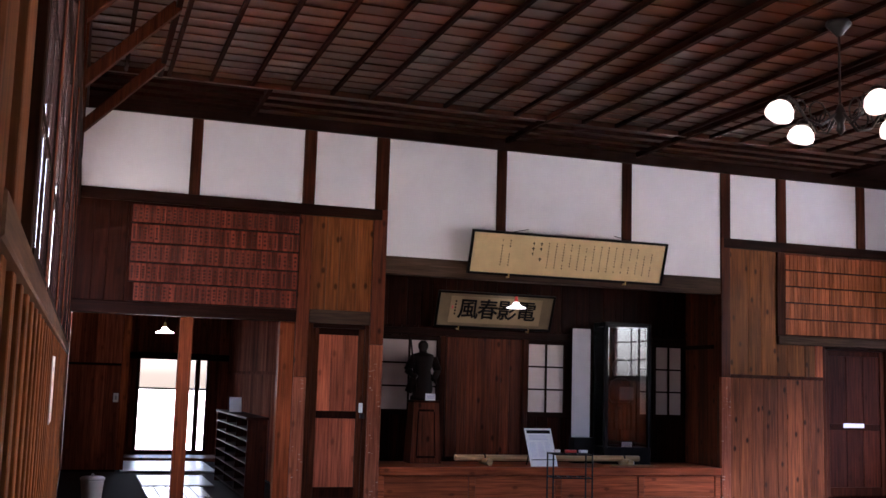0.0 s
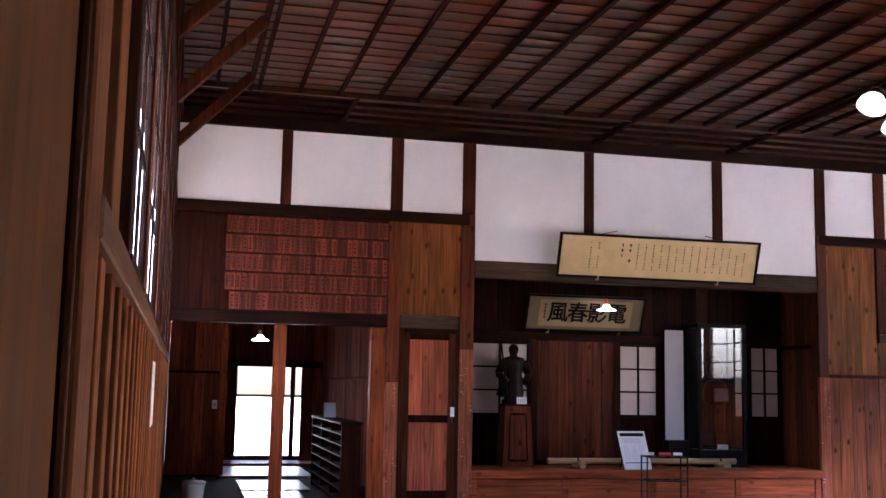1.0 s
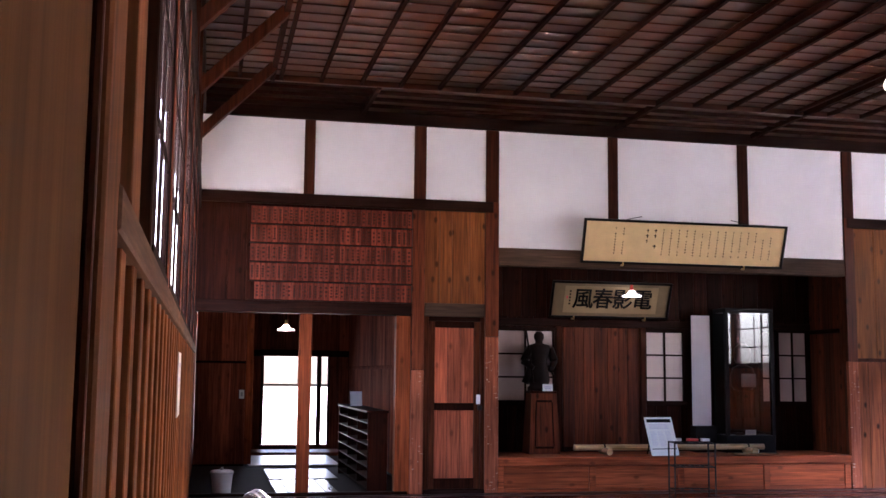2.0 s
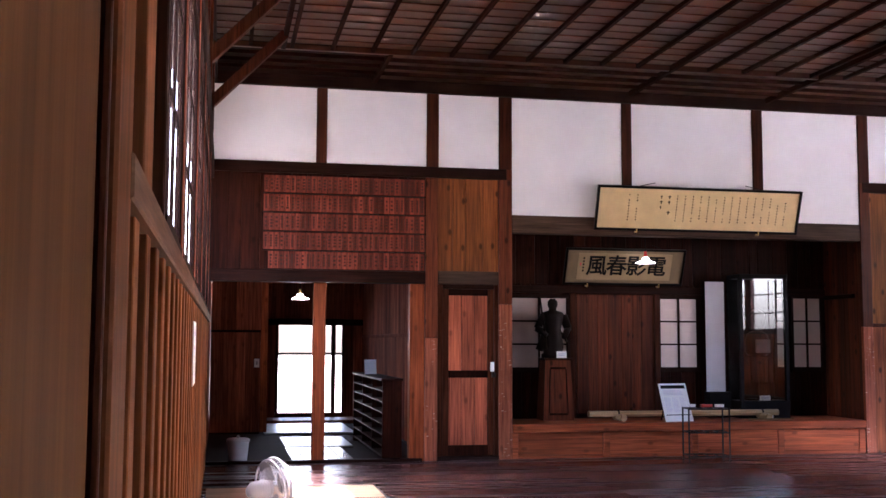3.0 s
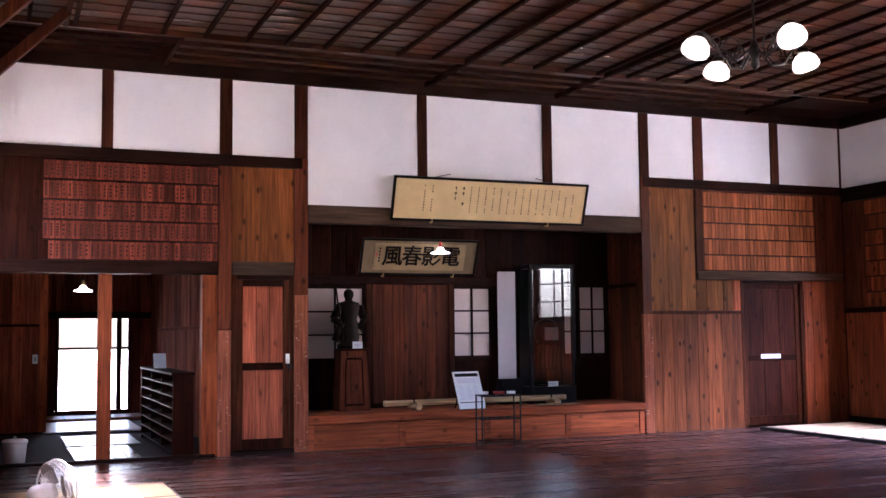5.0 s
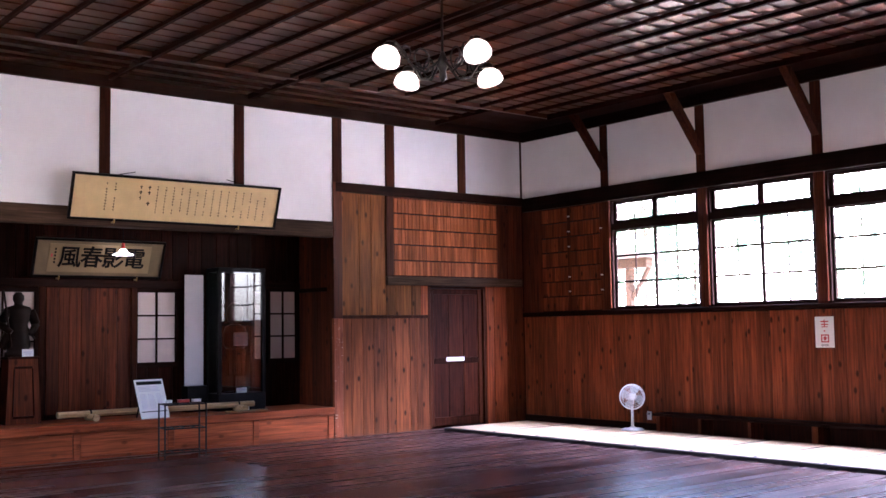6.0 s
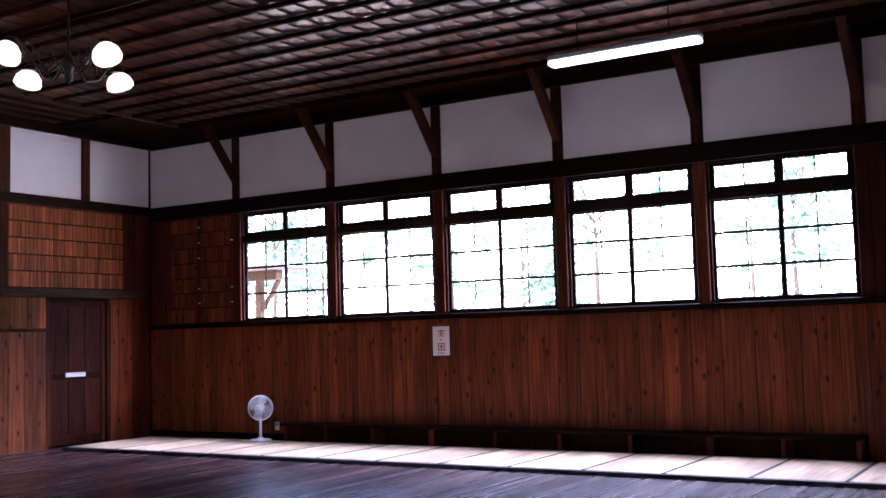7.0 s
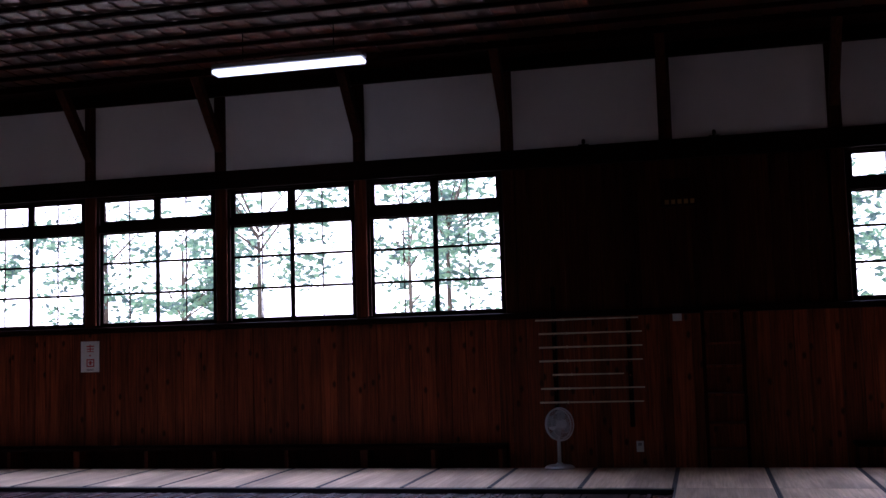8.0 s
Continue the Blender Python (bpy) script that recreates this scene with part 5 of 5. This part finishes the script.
for k in range(7):
    z = 0.745 + k * 0.155
    for y in (0.42, -0.42):
        part("peg", rod(bmesh.new(), (-0.04, y, z - 0.022), (-0.13, y, z - 0.016), 0.009, None, 6), M_BOARD, rack)
    s = tagged(empty("practice_stick", (XR - 0.09, -1.60 + rng.uniform(-0.03, 0.05), z)), "pale bamboo practice stick on the wall rack", "stick", "sticks on the rack")
    L = 0.58 if k != 2 else 0.40
    part("blade", rod(bmesh.new(), (0, -L, 0), (0, L * 0.45, 0), 0.007, 0.010, 8), M_STICK, s)
    part("grip", rod(bmesh.new(), (0, L * 0.45, 0), (0, L, 0), 0.011, 0.010, 8), M_STICK, s)
    part("guard", rod(bmesh.new(), (0, L * 0.44, 0), (0, L * 0.46, 0), 0.017, None, 12), M_STICK, s)

step = tagged(empty("step_shelf", (XR, -3.06, 0)), "dark wooden ladder shelf leaning on the wall", "shelf")
for y in (0.21, -0.21):
    part("rail", boxes((-0.20, -0.16, y - 0.02, y + 0.02, 0, 0.80), (-0.10, -0.02, y - 0.02, y + 0.02, 0.78, 1.72), bevel=0.003), M_DBOARD, step)
for z, d in ((0.20, 0.30), (0.48, 0.28), (0.80, 0.26), (1.10, 0.14), (1.35, 0.12), (1.70, 0.12)):
    part("tread", boxes((-d, -0.01, -0.19, 0.19, z, z + 0.025), bevel=0.003), M_BOARD, step)
sw2 = tagged(empty("light_switch", (XR, -2.58, 1.62)), "white plastic switch plate on the dark boards", "switch")
part("plate", boxes((-0.014, -0.002, -0.05, 0.05, 0, 0.09), bevel=0.003), M_PLASTIC, sw2)
part("rocker", boxes((-0.02, -0.014, -0.02, 0.02, 0.02, 0.07), bevel=0.002), M_PLASTIC, sw2)
for y, x, z in ((-2.11, XR, 0.18), (7.62, XR, 0.16)):
    so = tagged(empty("wall_socket", (x, y, z)), "white double wall socket above the mats", "socket")
    part("plate", boxes((-0.014, -0.002, -0.04, 0.04, 0, 0.12), bevel=0.003), M_PLASTIC, so)
    part("plug", boxes((-0.05, -0.014, -0.02, 0.02, 0.07, 0.10), bevel=0.004), M_GREY, so)
plaque = tagged(empty("wall_plaque", (XR, -2.67, 2.90)), "small dark wooden plaque with worn brass letters", "plaque")
part("board", boxes((-0.03, -0.002, -0.21, 0.21, 0, 0.32), bevel=0.004), M_DBOARD, plaque)
for i in range(5):
    part("lettering", boxes((-0.034, -0.0305, -0.16 + 0.07 * i, -0.115 + 0.07 * i, 0.03, 0.08)), M_BRASS, plaque, "worn brass character")
for y in (-1.62, -3.08):
    b = tagged(empty("beam_bracket", (XR - 0.02, y, 3.67)), "small dark lamp bracket standing on the beam", "bracket")
    part("foot", boxes((-0.012, 0.012, -0.06, 0.06, 0, 0.012)), M_IRON, b)
    part("head", lathe([(0.012, 0.012), (0.022, 0.03), (0.02, 0.065), (0.008, 0.075)], 12), M_IRON, b)
cable = tagged(finish("power_cable", rod(rod(rod(bmesh.new(), (XL, 4.3, 0.32), (XL + 0.10, 4.3, 0.32), 0.012), (XL + 0.10, 4.3, 0.32), (XL + 0.13, 4.3, 0.06), 0.007), (XL + 0.13, 4.3, 0.062), (-0.52, 4.1, 0.062), 0.006), M_PLASTIC), "white power cable running from wall to fan", "cable")

# ---- straw mats ----


def mat(x0, x1, y0, y1, label, group):
    e = tagged(empty("tatami_mat", ((x0 + x1) / 2, (y0 + y1) / 2, 0.0)), label, "tatami mat", group)
    w, d = (x1 - x0) / 2 - 0.002, (y1 - y0) / 2 - 0.002
    for name, dims, m in (("body", (-w, w, -d + 0.021, d - 0.021, 0.001, 0.05), M_STRAW), ("border", (-w, w, -d, -d + 0.02, 0.001, 0.0515), M_CLOTH), ("border", (-w, w, d - 0.02, d, 0.001, 0.0515), M_CLOTH)):
        key = (name, round(w, 3), round(d, 3), dims[2] > 0)
        if key not in SHARED:
            bm = boxes(dims, bevel=0.003)
            me = bpy.data.meshes.new(name)
            bm.to_mesh(me)
            bm.free()
            me.materials.append(m)
            SHARED[key] = me
        ob = new(name, SHARED[key])
        ob.parent = e


y = -2.52
ys = [y + 0.875 * k for k in range(14)] + [9.86]
MF = 9.56
for a, b in zip(ys, ys[1:]):
    if b - a > 0.2:
        mat(MF, 11.14, a, b, "pale straw mat with dark cloth borders along the window wall", "mats along the window wall")
for k in range(5):
    a = -2.52 - 0.91 * (k + 1)
    if a > YB:
        mat(MF, 11.14, a, a + 0.91, "pale straw mat with dark cloth borders along the window wall", "mats along the window wall")
        mat(MF - 1.82, MF, a, a + 0.91, "pale straw mat in the rear corner", "mats in the rear corner")
for k in range(16):
    b = 7.84 - 0.91 * k
    if b - 0.91 > YB:
        mat(XL + 0.06, 0.69, b - 0.91, b, "pale straw mat below the side windows", "mats below the side windows")
trim = structure(finish("trim", boxes((MF - 0.06, MF - 0.002, -2.52, 9.86, 0.0, 0.045), (MF - 0.06, 11.14, 9.862, 9.91, 0.0, 0.045), bevel=0.004), M_CLOTH), "dark wooden edging strip of the mats", "trim")
structure(finish("trim_left", boxes((0.692, 0.72, YB + 0.1, 7.84, 0.0, 0.045), bevel=0.004), M_CLOTH), "dark wooden edging strip of the mats", "trim")

# ---- outside ----


def tree(x, y, h, spread, seed, leaves=2600, low=0.25, leaf=1.0):
    r = np.random.RandomState(seed)
    e = tagged(empty("tree", (x, y, -0.45)), "leafy green broadleaf tree outside the hall", "tree", "trees outside the hall")
    bm = bmesh.new()
    tips = []
    rod(bm, (0, 0, 0), (0.1, 0.05, h * 0.55), 0.10, 0.04, 9)
    for k in range(9):
        a, z = r.uniform(0, 6.28), h * r.uniform(low, 0.6)
        q = (math.cos(a) * spread * r.uniform(0.4, 0.9), math.sin(a) * spread * r.uniform(0.4, 0.9), z + h * r.uniform(0.05, 0.30))
        rod(bm, (0.05, 0.02, z), q, 0.035, 0.01, 6)
        tips.append(q)
    part("trunk", bm, M_BARK, e)
    tips = np.array(tips)
    knots = tips[r.randint(0, len(tips), 70)] * r.uniform(0.55, 1.05, (70, 1)) + r.normal(0, 1, (70, 3)) * (spread * 0.18, spread * 0.18, h * 0.03)
    c = knots[r.randint(0, 70, leaves)] + r.normal(0, 1, (leaves, 3)) * (0.30, 0.30, 0.13)
    c[:, 2] = np.maximum(c[:, 2], 0.3)
    u = r.normal(0, 1, (leaves, 3))
    u[:, 2] *= 0.35
    u /= np.linalg.norm(u, axis=1)[:, None]
    v = np.cross(u, r.normal(0, 1, (leaves, 3)))
    v /= np.linalg.norm(v, axis=1)[:, None]
    s = r.uniform(0.08, 0.19, (leaves, 1)) * leaf
    verts = np.stack([c - u * s, c + v * s * 0.45, c + u * s, c - v * s * 0.45], 1).reshape(-1, 3)
    me = bpy.data.meshes.new("crown")
    me.from_pydata(verts.tolist(), [], np.arange(leaves * 4).reshape(-1, 4).tolist())
    me.materials.append(M_LEAF)
    new("crown", me).parent = e


spots = random.Random(9)
for k in range(8):
    tree(23.5 + spots.uniform(-1.5, 6), -10 + k * 4.6 + spots.uniform(-0.9, 0.9), spots.uniform(7, 9.5), spots.uniform(1.7, 2.5), 20 + k, 1500, 0.48, 0.8)
for k in range(6):
    tree(33 + spots.uniform(-2, 7), -14 + k * 7.4 + spots.uniform(-1.2, 1.2), spots.uniform(10, 13), spots.uniform(2.6, 3.6), 40 + k, 1500, 0.25, 1.2)
for k in range(5):
    tree(-9 - spots.uniform(0, 4), 3 + k * 4.0, spots.uniform(5, 7), 2.0, 60 + k, 2200)
# Close row added out of view to hold back sky light at the left windows.
for k in range(7):
    tree(-5.4 - spots.uniform(0, 1), 1.5 + k * 2.1, spots.uniform(5, 6.5), 1.6, 70 + k, 2200, 0.15, 1.3)


def gate_post():
    e = tagged(empty("porch", (15.2, 11.15, -0.45)), "weathered timber porch post with a bracket outside", "porch")
    part("post", boxes((-0.07, 0.07, -0.07, 0.07, 0, 3.1), bevel=0.01), M_GREYBEAM, e)
    part("beam", boxes((-0.1, 0.1, -0.5, 0.6, 3.1, 3.28), bevel=0.01), M_GREYBEAM, e)
    part("bracket", rod(bmesh.new(), (0, -0.05, 2.5), (0, -0.5, 3.1), 0.05, None, 6), M_GREYBEAM, e)
    part("roof", boxes((-0.6, 0.6, -0.7, 0.8, 3.285, 3.34)), M_ROOF, e)


gate_post()

# ---- floor boards ----
rows = int((YF - YB) / 0.152)
for k in range(rows + 1):
    y0 = YB + k * 0.152
    y1 = min(y0 + 0.152, YF + 0.02)
    if y1 - y0 < 0.02:
        continue
    cut = (3.1 if k % 2 else 5.4)
    for x0, x1 in ((XL, cut), (cut, XR)):
        if y0 < -1.0:
            if x0 > XL:
                continue
            x1 = XR
        w = x1 - x0 - 0.002
        key = ("floorboard", round(w, 3), round(y1 - y0, 3))
        if key not in SHARED:
            bm = boxes((-w / 2, w / 2, -(y1 - y0) / 2 + 0.002, (y1 - y0) / 2 - 0.002, -0.024, 0.0))
            me = bpy.data.meshes.new("plank")
            bm.to_mesh(me)
            bm.free()
            me.materials.append(M_FLOOR)
            SHARED[key] = me
        ob = new("plank", SHARED[key])
        ob.parent = floor
        ob.matrix_basis = pose((x0 + x1) / 2, (y0 + y1) / 2, -0.0006 * rng.random(), 0, rng.uniform(-0.02, 0.02), 0)
